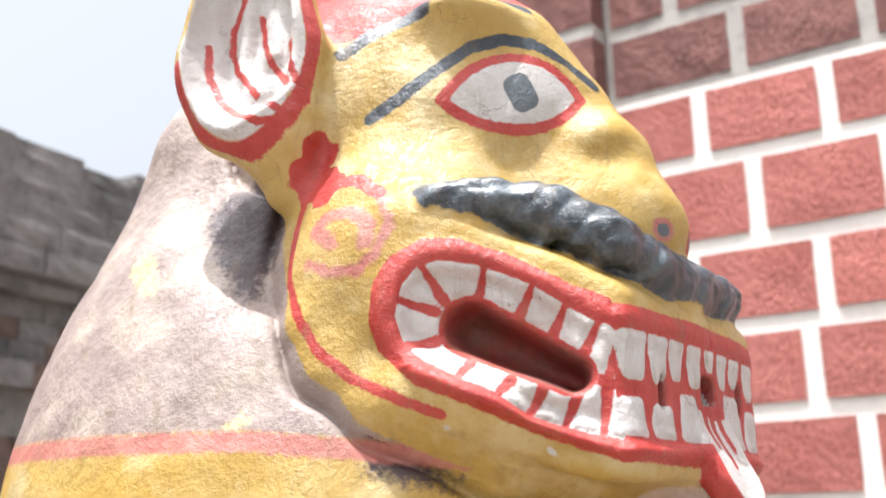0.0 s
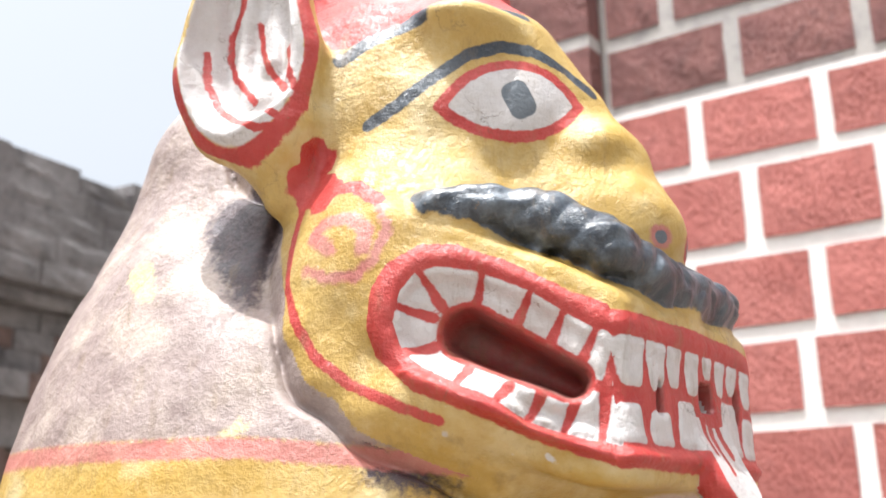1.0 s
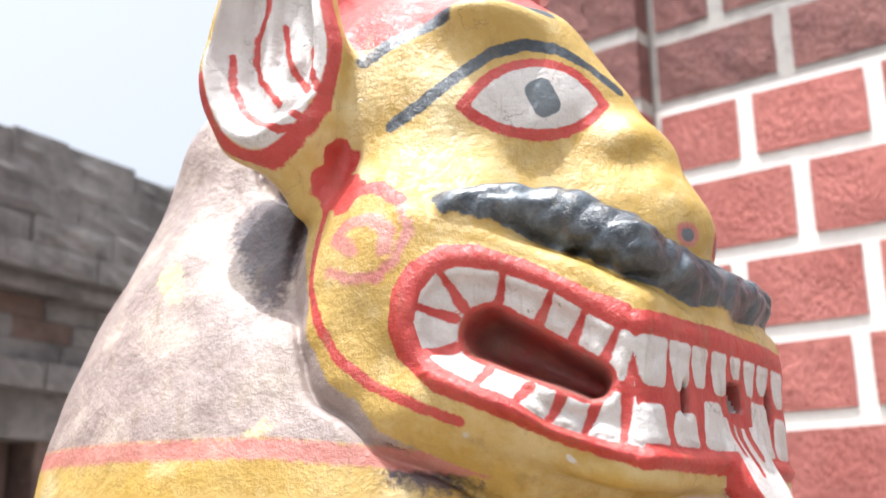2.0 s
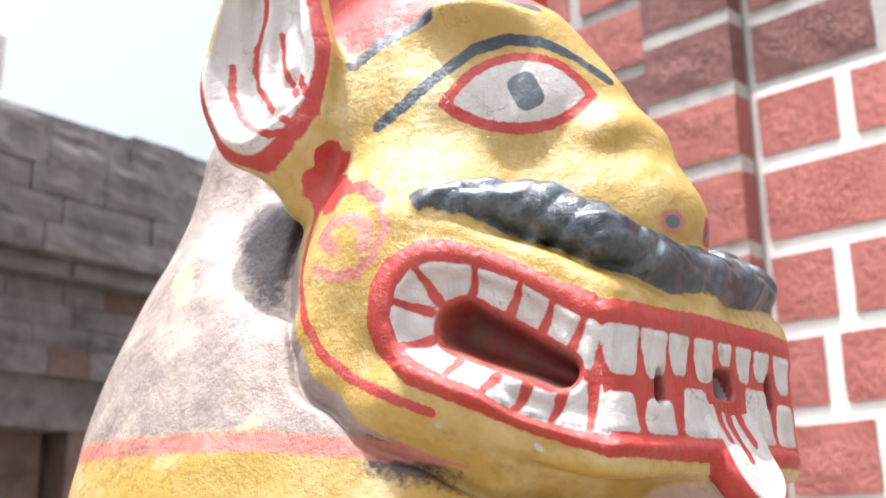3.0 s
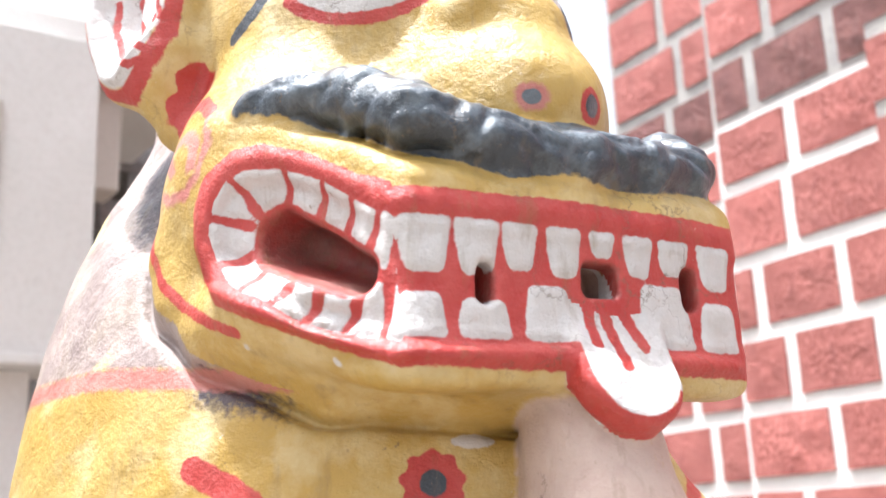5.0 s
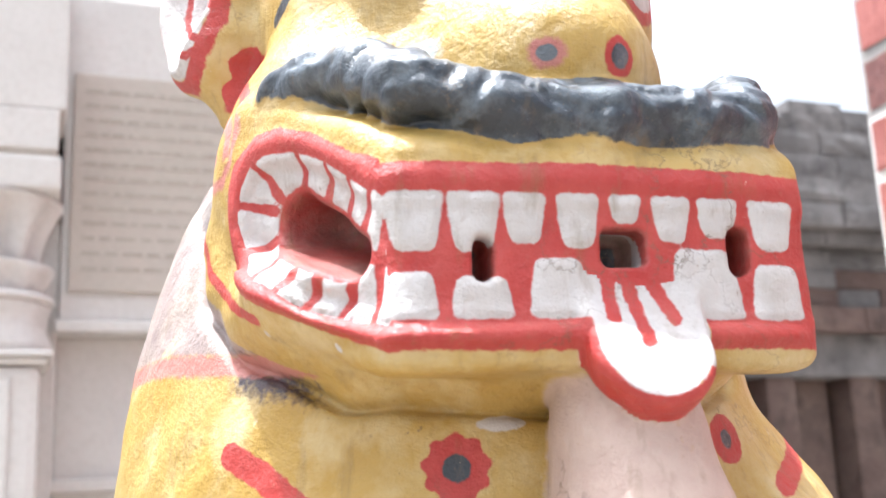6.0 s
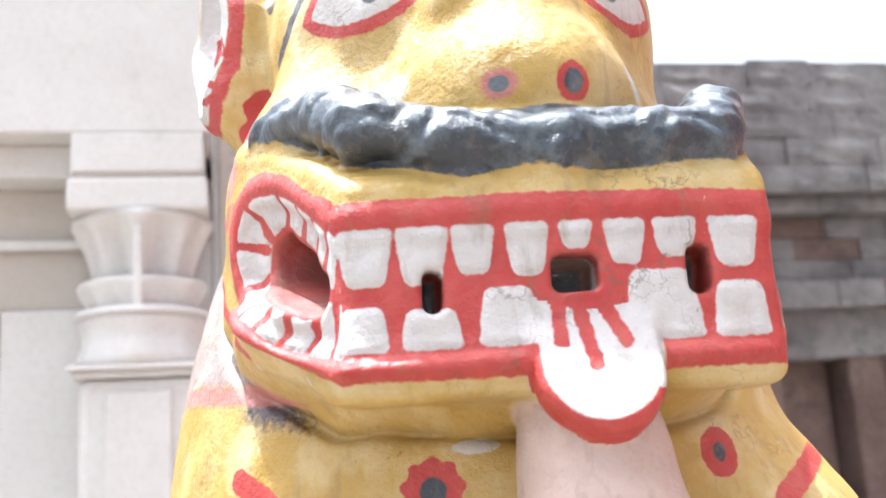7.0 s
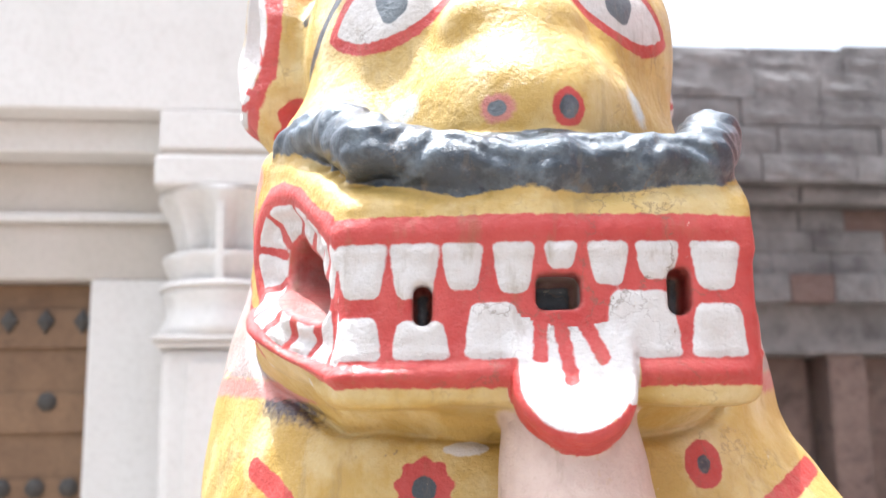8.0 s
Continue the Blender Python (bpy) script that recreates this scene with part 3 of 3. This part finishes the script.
    f["red"] = np.minimum.reduce([
        lips, eye_red, nostril - 0.021, chest - 0.035 - petals, chest_too - 0.030, line(p, STRIPE, 0.016), line(p, STRIPE_TOO, 0.014),
        line(p, EAR_PATCH, 0.031) + 0.006 * np.sin(z * 130) * np.sin(y * 150), line(p, HOOK[:3], 0.011, True), line(p, JAW_LINE, 0.0070, True),
        line(p, ((-0.22, 0.185, 2.05), (-0.222, 0.185, 2.022)), 0.006, True),
        np.where((z > 2.15) & (body > 0.03) & (near_ear > 0), 2.190 + 0.36 * np.clip(0.365 - y, 0, 0.2) - z, 1.0),
        np.where(near_ear > 0, 1.0, np.maximum(np.abs(rim + 0.09) * 0.1 - 0.0085, np.maximum(0.004 - en, np.minimum(ev + 0.02, -es)))),
    ])
    f["white"] = np.minimum.reduce([
        teeth(p), eye_white,
        np.where(near_ear > 0, 1.0, np.maximum((rim + 0.17) * 0.1, -0.035 - en)),
        np.where((tongue(p) < 0.005) & (y < 0.03), np.where((z < 1.565) | ((x < 0.02) & (z < 1.622)), tongue_flat + 0.008, tongue_flat - 0.004), 1.0),
        line(p, ((-0.322, 0.205, 1.655), (-0.326, 0.192, 1.636)), 0.007), line(p, ((-0.273, 0.085, 1.602), (-0.270, 0.075, 1.590)), 0.005),
        # white spot painted in for daylight through a gap under the chin
        egg(p, (-0.093, 0.110, 1.524), (0.027, 0.03, 0.0085)),
    ])
    tongue_edge = np.where(tongue(p) < 0.004, np.maximum(np.where(x < 0.02, z - 1.622, z - 1.565), np.maximum(-0.0085 - tongue_flat, tongue_flat - 0.006)), 1.0)
    f["red"] = np.minimum(f["red"], tongue_edge)
    strokes = [rod2(es, ev, a, b, 0.0048, 0.0056) for row in EAR_STROKES for a, b in zip(row, row[1:])]
    tongue_lines = [np.where((tongue(p) < 0.010) & (y < 0.03), patch2(x, z, cx, cz, 0.0082, hz, 0.005, t), 1.0) for cx, cz, hz, t in ((-0.014, 1.640, 0.030, -0.08), (0.012, 1.627, 0.042, 0.12), (0.042, 1.638, 0.032, 0.42))]
    f["stroke"] = np.minimum(np.where(near_ear > 0, 1.0, np.minimum.reduce(strokes)), np.minimum.reduce(tongue_lines))
    f["pale"] = np.minimum(egg(p, (-0.200, 0.10, 1.950), (0.055, 0.06, 0.040)), egg(p, (0.160, 0.10, 1.950), (0.045, 0.06, 0.042)))
    f["grey"] = np.minimum(pupil, nostril_pale - 0.012)
    # tooth holes: brown at the rim, their deep shade painted black inside
    holes = np.minimum.reduce([slab(p, (0.008, 0.02, 1.689), (0.028, 0.06, 0.023), 0.012), slab(p, (-0.141, 0.02, 1.676), (0.014, 0.05, 0.026), 0.011),
                               slab(p, (0.142, 0.02, 1.690), (0.015, 0.05, 0.028), 0.011)]) + 0.004
    f["black"] = np.minimum.reduce([
        moustache(p) - 0.005, holes + 0.004, nostril - 0.013, chest - 0.015, chest_too - 0.011,
        line(p, BROW_LOW, 0.0095, True), line(p, BROW_HIGH, 0.013, True)])
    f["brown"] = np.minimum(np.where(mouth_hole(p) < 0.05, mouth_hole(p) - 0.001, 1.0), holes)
    return f


def axis_steps(*stretches):
    """Grid lines from stretches of (start, end, step)."""
    out = []
    for a, b, step in stretches:
        out.append(np.linspace(a, b, int(round((b - a) / step)), endpoint=False))
    return np.concatenate(out + [[stretches[-1][1]]]).astype(np.float32)


def build_lion():
    xs = axis_steps((-0.72, -0.50, 0.016), (-0.50, 0.30, 0.0036), (0.30, 0.72, 0.008))
    ys = axis_steps((-0.26, -0.10, 0.012), (-0.10, 0.60, 0.0036), (0.60, 1.32, 0.010))
    zs = axis_steps((0.66, 1.38, 0.018), (1.38, 2.34, 0.0036), (2.34, 2.58, 0.010))
    k = 4
    xs, ys, zs = (a[: (len(a) - 1) // k * k + 1] for a in (xs, ys, zs))
    nx, ny, nz = len(xs), len(ys), len(zs)
    cen = [0.5 * (a[0:-1:k] + a[k::k]) for a in (xs, ys, zs)]
    gap = [0.5 * (a[k::k] - a[0:-1:k]) for a in (xs, ys, zs)]
    cx, cy, cz = np.meshgrid(*cen, indexing="ij")
    reach = np.sqrt(sum(g ** 2 for g in np.meshgrid(*gap, indexing="ij")))
    val = lion(np.stack([cx.ravel(), cy.ravel(), cz.ravel()], 1)).reshape(cx.shape)
    act = np.abs(val) < 1.15 * reach + 0.012
    grid = np.ones((nx, ny, nz), np.float32)
    coarse = np.repeat(np.repeat(np.repeat(np.where(val < 0, -1.0, 1.0), k, 0), k, 1), k, 2)
    grid[:-1, :-1, :-1] = coarse
    need = np.zeros((nx, ny, nz), bool)
    fine = np.repeat(np.repeat(np.repeat(act, k, 0), k, 1), k, 2)
    for dx in (0, 1):
        for dy in (0, 1):
            for dz in (0, 1):
                need[dx:nx - 1 + dx, dy:ny - 1 + dy, dz:nz - 1 + dz] |= fine
    idx = np.argwhere(need)
    for a in range(0, len(idx), 400000):
        i = idx[a:a + 400000]
        grid[i[:, 0], i[:, 1], i[:, 2]] = lion(np.stack([xs[i[:, 0]], ys[i[:, 1]], zs[i[:, 2]]], 1))
    inside = grid < 0
    count = np.zeros((nx - 1, ny - 1, nz - 1), np.int8)
    corners = [(a, b, c) for a in (0, 1) for b in (0, 1) for c in (0, 1)]
    for a, b, c in corners:
        count += inside[a:nx - 1 + a, b:ny - 1 + b, c:nz - 1 + c]
    cells = np.argwhere((count > 0) & (count < 8) & fine)
    number = np.full((nx - 1, ny - 1, nz - 1), -1, np.int64)
    number[cells[:, 0], cells[:, 1], cells[:, 2]] = np.arange(len(cells))
    v = {c: grid[cells[:, 0] + c[0], cells[:, 1] + c[1], cells[:, 2] + c[2]] for c in corners}
    total, hits = np.zeros((len(cells), 3)), np.zeros(len(cells))
    for a in corners:
        for ax in range(3):
            if a[ax] == 0:
                b = tuple(1 if i == ax else a[i] for i in range(3))
                cross = (v[a] < 0) != (v[b] < 0)
                t = np.where(cross, v[a] / np.where(cross, v[a] - v[b], 1), 0)
                q = np.tile(np.array(a, float), (len(cells), 1))
                q[:, ax] = t
                total += np.where(cross[:, None], q, 0)
                hits += cross
    frac = total / hits[:, None]
    co = np.stack([g[cells[:, i]] + frac[:, i] * (g[cells[:, i] + 1] - g[cells[:, i]]) for i, g in enumerate((xs, ys, zs))], 1).astype(np.float32)
    quads = []
    for ax in range(3):
        o = [i for i in range(3) if i != ax]
        a = inside[:-1, 1:-1, 1:-1] if ax == 0 else inside[1:-1, :-1, 1:-1] if ax == 1 else inside[1:-1, 1:-1, :-1]
        b = inside[1:, 1:-1, 1:-1] if ax == 0 else inside[1:-1, 1:, 1:-1] if ax == 1 else inside[1:-1, 1:-1, 1:]
        e = np.argwhere(a != b)
        flip = a[e[:, 0], e[:, 1], e[:, 2]]
        base = e.copy()
        for i in o:
            base[:, i] += 1
        ring = []
        for d1, d2 in ((-1, -1), (0, -1), (0, 0), (-1, 0)):
            c = base.copy()
            c[:, o[0]] += d1
            c[:, o[1]] += d2
            ring.append(number[c[:, 0], c[:, 1], c[:, 2]])
        ring = np.stack(ring, 1)
        if ax == 1:
            flip = ~flip
        ring[~flip] = ring[~flip][:, ::-1]
        quads.append(ring)
    quads = np.concatenate(quads)
    quads = quads[(quads >= 0).all(1)]
    me = bpy.data.meshes.new("lion_statue")
    me.vertices.add(len(co))
    me.vertices.foreach_set("co", co.ravel())
    me.loops.add(quads.size)
    me.loops.foreach_set("vertex_index", quads.ravel().astype(np.int32))
    me.polygons.add(len(quads))
    me.polygons.foreach_set("loop_start", np.arange(0, quads.size, 4, dtype=np.int32))
    me.polygons.foreach_set("use_smooth", np.ones(len(quads), bool))
    me.update(calc_edges=True)
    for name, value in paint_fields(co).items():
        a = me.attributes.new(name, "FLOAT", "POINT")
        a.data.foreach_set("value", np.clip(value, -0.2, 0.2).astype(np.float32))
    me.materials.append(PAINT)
    return tagged(new("lion_statue", me), "yellow painted cement lion statue with bared teeth and black moustache", "statue")


build_lion()

# ---- ground and plinth ----
bm = bmesh.new()
bmesh.ops.create_grid(bm, x_segments=60, y_segments=60, size=300)
tagged(part("ground", bm, GROUND), "dusty pale paved courtyard ground", "ground", kind="structure")
plinth = holder("pedestal", pose(0, 0, 0), label="plastered stone pedestal under the painted lion", category="pedestal")
boxed("base", PLINTH, plinth, -0.75, 0.75, -0.35, 1.40, 0.0, 0.18, bevel=0.015)
boxed("block", PLINTH, plinth, -0.66, 0.66, -0.27, 1.32, 0.18, 0.62, bevel=0.012)
boxed("cornice", PLINTH, plinth, -0.72, 0.72, -0.32, 1.37, 0.62, 0.72, bevel=0.02)


# ---- white porch: wall, eave, pillar, door, tablet ----
PORCH = pose(0, 4.6, 0, 0, 0, 5)
porch = holder("wall_porch", PORCH, label="whitewashed porch wall with deep eave", category="wall", kind="structure")
boxed("upper_wall", WHITE, porch, -0.86, 0.56, 0.45, 0.95, 2.43, 4.27, bevel=0.01)
boxed("lower_wall", WHITE, porch, -0.86, 0.30, 0.62, 0.95, 0, 2.36, bevel=0.01)
boxed("ledge", WHITE, porch, -0.88, 0.585, 0.40, 0.95, 2.362, 2.428, bevel=0.012)
boxed("ledge", WHITE, porch, -0.88, 0.32, 0.56, 0.95, 1.55, 1.62, bevel=0.012)
boxed("lintel", WHITE, porch, -4.5, -0.862, 0.02, 0.95, 3.434, 4.27, bevel=0.015)
boxed("soffit_step", WHITE, porch, -4.5, -0.90, 0.22, 0.94, 3.25, 3.43, bevel=0.012)
boxed("frieze", CREAM, porch, -4.5, -0.92, 0.45, 0.94, 2.955, 3.246, bevel=0.008)
boxed("door_head_moulding", WHITE, porch, -4.5, -1.482, 0.40, 0.94, 2.90, 2.953, bevel=0.012)
boxed("door_head", CREAM, porch, -4.5, -1.482, 0.46, 0.94, 2.58, 2.898, bevel=0.008)
boxed("jamb", WHITE, porch, -1.975, -1.48, 0.43, 0.94, 0, 2.576, bevel=0.015)
boxed("pier_wall", WHITE, porch, -1.478, -0.862, 0.48, 0.94, 0, 2.95, bevel=0.01)
boxed("eave_slab", WHITE, porch, -4.5, 1.43, 0.88, 4.6, 4.275, 4.50, bevel=0.02)
boxed("eave_fascia", WHITE, porch, -4.5, 1.46, 0.80, 0.878, 4.22, 4.58, bevel=0.02)
boxed("back_wall", CREAM, porch, -4.5, 0.95, 3.2, 3.5, 0, 4.27, bevel=0.01)
boxed("bracket", CREAM, porch, 0.565, 0.86, 0.95, 1.25, 3.55, 4.27, bevel=0.02)

tablet = holder("tablet", PORCH @ pose(-0.40, 0.45, 3.2), label="weathered white stone tablet with faded lines of letters", category="tablet")
boxed("slab", CREAM, tablet, -0.42, 0.44, -0.03, -0.002, -0.62, 0.60, bevel=0.008)
rnd = random.Random(5)
for i in range(13):
    x, z = -0.36, 0.50 - i * 0.083
    while x < 0.34:
        w = rnd.uniform(0.03, 0.13)
        boxed("letter_bar", TEXT, tablet, x, min(x + w, 0.38), -0.033, -0.030, z - 0.011, z + 0.011, bevel=0)
        x += w + rnd.uniform(0.015, 0.03)


def pillar(m):
    p = holder("pillar", m, label="whitewashed porch pillar with fluted lotus capital", category="pillar", kind="structure")
    boxed("shaft", WHITE, p, -0.295, 0.295, -0.27, 0.27, 0, 2.149, bevel=0.05)
    boxed("shaft_face", WHITE, p, -0.16, 0.16, -0.295, -0.272, 0.1, 2.08, bevel=0.01)
    bm = bmesh.new()
    box(bm, -0.345, 0.345, -0.335, 0.335, 2.185, 2.215, bevel=0.012)
    box(bm, -0.32, 0.32, -0.30, 0.30, 2.15, 2.184, bevel=0.012)
    part("ring", bm, WHITE, p)
    bm = bmesh.new()
    lathe(bm, [(2.217, 0.335, 0.2), (2.27, 0.345, 0.3), (2.34, 0.315, 0.5), (2.42, 0.32, 0.4), (2.455, 0.335, 0.1), (2.47, 0.33, 0.0)], 64, lobes=8, depth=0.10, start_angle=0)
    part("lower_petals", bm, WHITE, p, smooth=True)
    bm = bmesh.new()
    lathe(bm, [(2.472, 0.345, 0.0), (2.49, 0.355, 0.0), (2.51, 0.345, 0.0)], 64)
    part("collar", bm, WHITE, p, smooth=True)
    bm = bmesh.new()
    lathe(bm, [(2.512, 0.285, 0.9), (2.56, 0.30, 0.8), (2.62, 0.335, 0.5), (2.655, 0.345, 0.2), (2.665, 0.335, 0.0)], 64, lobes=8, depth=0.16)
    part("neck_petals", bm, WHITE, p, smooth=True)
    bm = bmesh.new()
    lathe(bm, [(2.667, 0.265, 1.0), (2.75, 0.275, 1.0), (2.85, 0.305, 0.9), (2.93, 0.345, 0.6), (2.985, 0.375, 0.3), (3.01, 0.37, 0.0)], 96, lobes=8, depth=0.34)
    part("lotus_bell", bm, WHITE, p, smooth=True)
    boxed("corner_rib", WHITE, p, -0.022, 0.022, -0.345, -0.20, 2.47, 3.01, bevel=0.01)
    boxed("capital_block", WHITE, p, -0.355, 0.355, -0.34, 0.34, 3.012, 3.185, bevel=0.02)
    boxed("abacus", WHITE, p, -0.335, 0.335, -0.335, 0.335, 3.215, 3.43, bevel=0.012)
    boxed("abacus_joint", CREAM, p, -0.32, 0.32, -0.32, 0.32, 3.186, 3.214, bevel=0)
    return p


pillar(PORCH @ pose(-1.23, 0.34, 0))

door = holder("door_1", PORCH @ pose(-1.98, 0.60, 0), label="closed brown wooden door with iron studs", category="door", kind="structure")
boxed("leaf", WOOD, door, -1.6, 0.0, 0.0, 0.06, 0.02, 2.575, bevel=0.005)
for i in range(5):
    boxed("rail", WOOD, door, -1.58, -0.01, -0.025, -0.002, 0.33 + 0.47 * i, 0.55 + 0.47 * i, bevel=0.006)
for i, z in enumerate((1.44, 1.91, 2.36)):
    for j in range(8):
        x = (-0.09, -0.23, -0.06)[i] - j * (0.18, 0.40, 0.20)[i]
        if x < -1.55:
            continue
        bm = bmesh.new()
        if i == 2:
            lathe(bm, [(-0.03, 0.075, 0), (-0.012, 0.068, 0), (0.0, 0.01, 0)], 4)
        else:
            lathe(bm, [(-0.03, 0.055, 0), (-0.015, 0.05, 0), (0.0, 0.02, 0)], 14)
        stud = part("stud", bm, IRON, door, "dark iron stud")
        stud.matrix_local = pose(x, -0.052, z, 90, 0, 0) @ Matrix.Diagonal((0.72 if i == 2 else 1, 1 if i == 2 else 1, 1, 1))


# ---- block walls: pieces proud of a core ----
def rough_block(seed, lumps):
    """A unit block, 1 x 1 x 1 about its middle, with a lumpy front that faces -x."""
    bm = bmesh.new()
    n, k = 4, 3
    r = random.Random(seed)
    front = [[bm.verts.new((-0.5 + (r.uniform(0.0, lumps) if 0 < i < n and 0 < j < k else lumps * 0.8),
                            -0.5 + i / n + (r.uniform(-0.02, 0.02) if 0 < i < n else r.uniform(0, 0.012) * (1 if i == 0 else -1)),
                            -0.5 + j / k + (r.uniform(-0.02, 0.02) if 0 < j < k else r.uniform(0, 0.02) * (1 if j == 0 else -1)))) for j in range(k + 1)] for i in range(n + 1)]
    for i in range(n):
        for j in range(k):
            bm.faces.new((front[i][j], front[i][j + 1], front[i + 1][j + 1], front[i + 1][j]))
    back = [bm.verts.new((0.5, y, z)) for y, z in ((-0.5, -0.5), (-0.5, 0.5), (0.5, 0.5), (0.5, -0.5))]
    bm.faces.new([front[i][0] for i in range(n + 1)] + [back[3], back[0]])
    bm.faces.new([front[i][k] for i in range(n, -1, -1)] + [back[1], back[2]])
    bm.faces.new([front[0][j] for j in range(k, -1, -1)] + [back[0], back[1]])
    bm.faces.new([front[n][j] for j in range(k + 1)] + [back[2], back[3]])
    bm.faces.new(back)
    bmesh.ops.recalc_face_normals(bm, faces=bm.faces)
    me = bpy.data.meshes.new("block")
    bm.to_mesh(me)
    bm.free()
    return me


BRICK_MESHES = [rough_block(i, 0.08) for i in range(6)]
for me in BRICK_MESHES:
    me.materials.append(BRICK)
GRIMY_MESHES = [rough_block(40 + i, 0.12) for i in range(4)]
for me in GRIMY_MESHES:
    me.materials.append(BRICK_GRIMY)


def brick(parent, x, y0, y1, z0, z1, deep, r, meshes, name="brick"):
    b = new(name, r.choice(meshes))
    b.parent = parent
    b.matrix_local = pose(x + deep / 2, (y0 + y1) / 2, (z0 + z1) / 2) @ Matrix.Diagonal((deep, y1 - y0, z1 - z0, 1))
    return b


COURSES = (0.14, 0.51, 0.875, 1.24, 1.605, 1.97, 2.335, 2.705, 3.10, 3.46, 3.82, 4.20, 4.57, 4.94, 5.31)
JOINTS = (0.70, 0.86, 0.62, 0.82, 0.46, 0.64, 0.56, 0.81, 0.47, 0.83, 0.57, 0.81, 0.59, 0.87)
tower = holder("wall_brick", Matrix.Translation((0.247, 0.153, -0.292)) @ Matrix.Diagonal((1.196, 1.196, 1.196, 1)), label="red laterite block wall with wide white painted joints", category="wall", kind="structure")
STRETCHES = ((-2.6, 1.47, 3.10), (1.47, 1.94, 2.97), (1.94, 3.12, 3.20), (3.12, 4.12, 3.36))   # from, to, face
JOINT = 0.036
for n, (a, b, face) in enumerate(STRETCHES):
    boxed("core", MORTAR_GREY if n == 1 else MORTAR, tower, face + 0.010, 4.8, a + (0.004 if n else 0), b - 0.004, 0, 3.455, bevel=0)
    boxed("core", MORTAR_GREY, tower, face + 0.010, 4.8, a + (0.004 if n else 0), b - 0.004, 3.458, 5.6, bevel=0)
r = random.Random(11)
for row, (z0, z1) in enumerate(zip(COURSES, COURSES[1:])):
    for n, (a, b, face) in enumerate(STRETCHES):
        if n == 0:
            cuts = [a] + [JOINTS[row] + 0.56 * i for i in range(-6, 2) if a + 0.15 < JOINTS[row] + 0.56 * i < b - 0.12] + [b]
        elif n == 1:
            cuts = [a, b]
        elif n == 2:
            c = (2.60, 2.28, 2.67, 2.24, 2.55, 2.24, 2.40, 2.67, 2.60, 2.30, 2.67, 2.5, 2.3, 2.6)[row]
            cuts = [a, c, b] if c > 2.5 else [a, c, c + 0.52, b]
        else:
            cuts = [a, 3.62 if row % 2 else 3.50, b]
        for i, (y0, y1) in enumerate(zip(cuts, cuts[1:])):
            lo = y0 if (n == 1 and i == 0) else y0 + JOINT
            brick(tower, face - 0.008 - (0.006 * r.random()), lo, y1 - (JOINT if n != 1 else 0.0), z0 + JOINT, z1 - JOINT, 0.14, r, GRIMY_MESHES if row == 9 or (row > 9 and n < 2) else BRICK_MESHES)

# ---- old stone building behind ----
OLD = pose(0, 7.0, 0, 0, 0, 5)
old = holder("wall_old_stone", OLD, label="blackened old stone building with a ragged top ledge", category="building", kind="structure")
boxed("core", STONE, old, 0.9, 11.0, 0.45, 1.6, 2.4, 4.72, bevel=0.02)
boxed("lower_wall", STONE_RED, old, 0.9, 11.0, 0.85, 1.6, 0, 2.39, bevel=0.02)
r = random.Random(3)
STONE_MESHES = []
for i in range(6):
    me = rough_block(20 + i, 0.05)
    me.materials.append(STONE if i < 4 else STONE_RED)
    STONE_MESHES.append(me)


def stone_row(z0, z1, face, deep, length, meshes, ragged=0.0):
    x = 0.9 + r.uniform(0, 0.3)
    while x < 8.6:
        w = length * r.uniform(0.7, 1.35)
        b = new("stone", r.choice(meshes))
        b.parent = old
        up = r.uniform(-ragged, ragged)
        b.matrix_local = Matrix.Translation((x + w / 2, face + deep / 2 + r.uniform(-0.012, 0.012), (z0 + z1) / 2 + up / 2)) @ pose(0, 0, 0, 0, 0, 90) @ Matrix.Diagonal((deep, w - 0.004, z1 - z0 - 0.005 + up, 1))
        x += w


for i in range(5):
    stone_row(3.74 + 0.235 * i, 3.975 + 0.235 * i, 0.0 + 0.012 * i, 0.6, 0.75, STONE_MESHES[:4], 0.0 if i < 4 else 0.07)
stone_row(3.60, 3.738, 0.16, 0.5, 0.9, STONE_MESHES[:4])
for i in range(3):
    stone_row(3.04 + 0.185 * i, 3.225 + 0.185 * i, 0.34, 0.4, 0.5, STONE_MESHES)
stone_row(2.80, 3.036, 0.24, 0.5, 0.42, STONE_MESHES[3:])
for i in range(9):
    boxed("pilaster", STONE_RED, old, 1.3 + i * 0.95, 1.62 + i * 0.95, 0.48, 0.846, 0, 2.79, bevel=0.03)
    boxed("panel", STONE_RED, old, 1.72 + i * 0.95, 2.16 + i * 0.95, 0.72, 0.846, 0.4, 2.45, bevel=0.02)
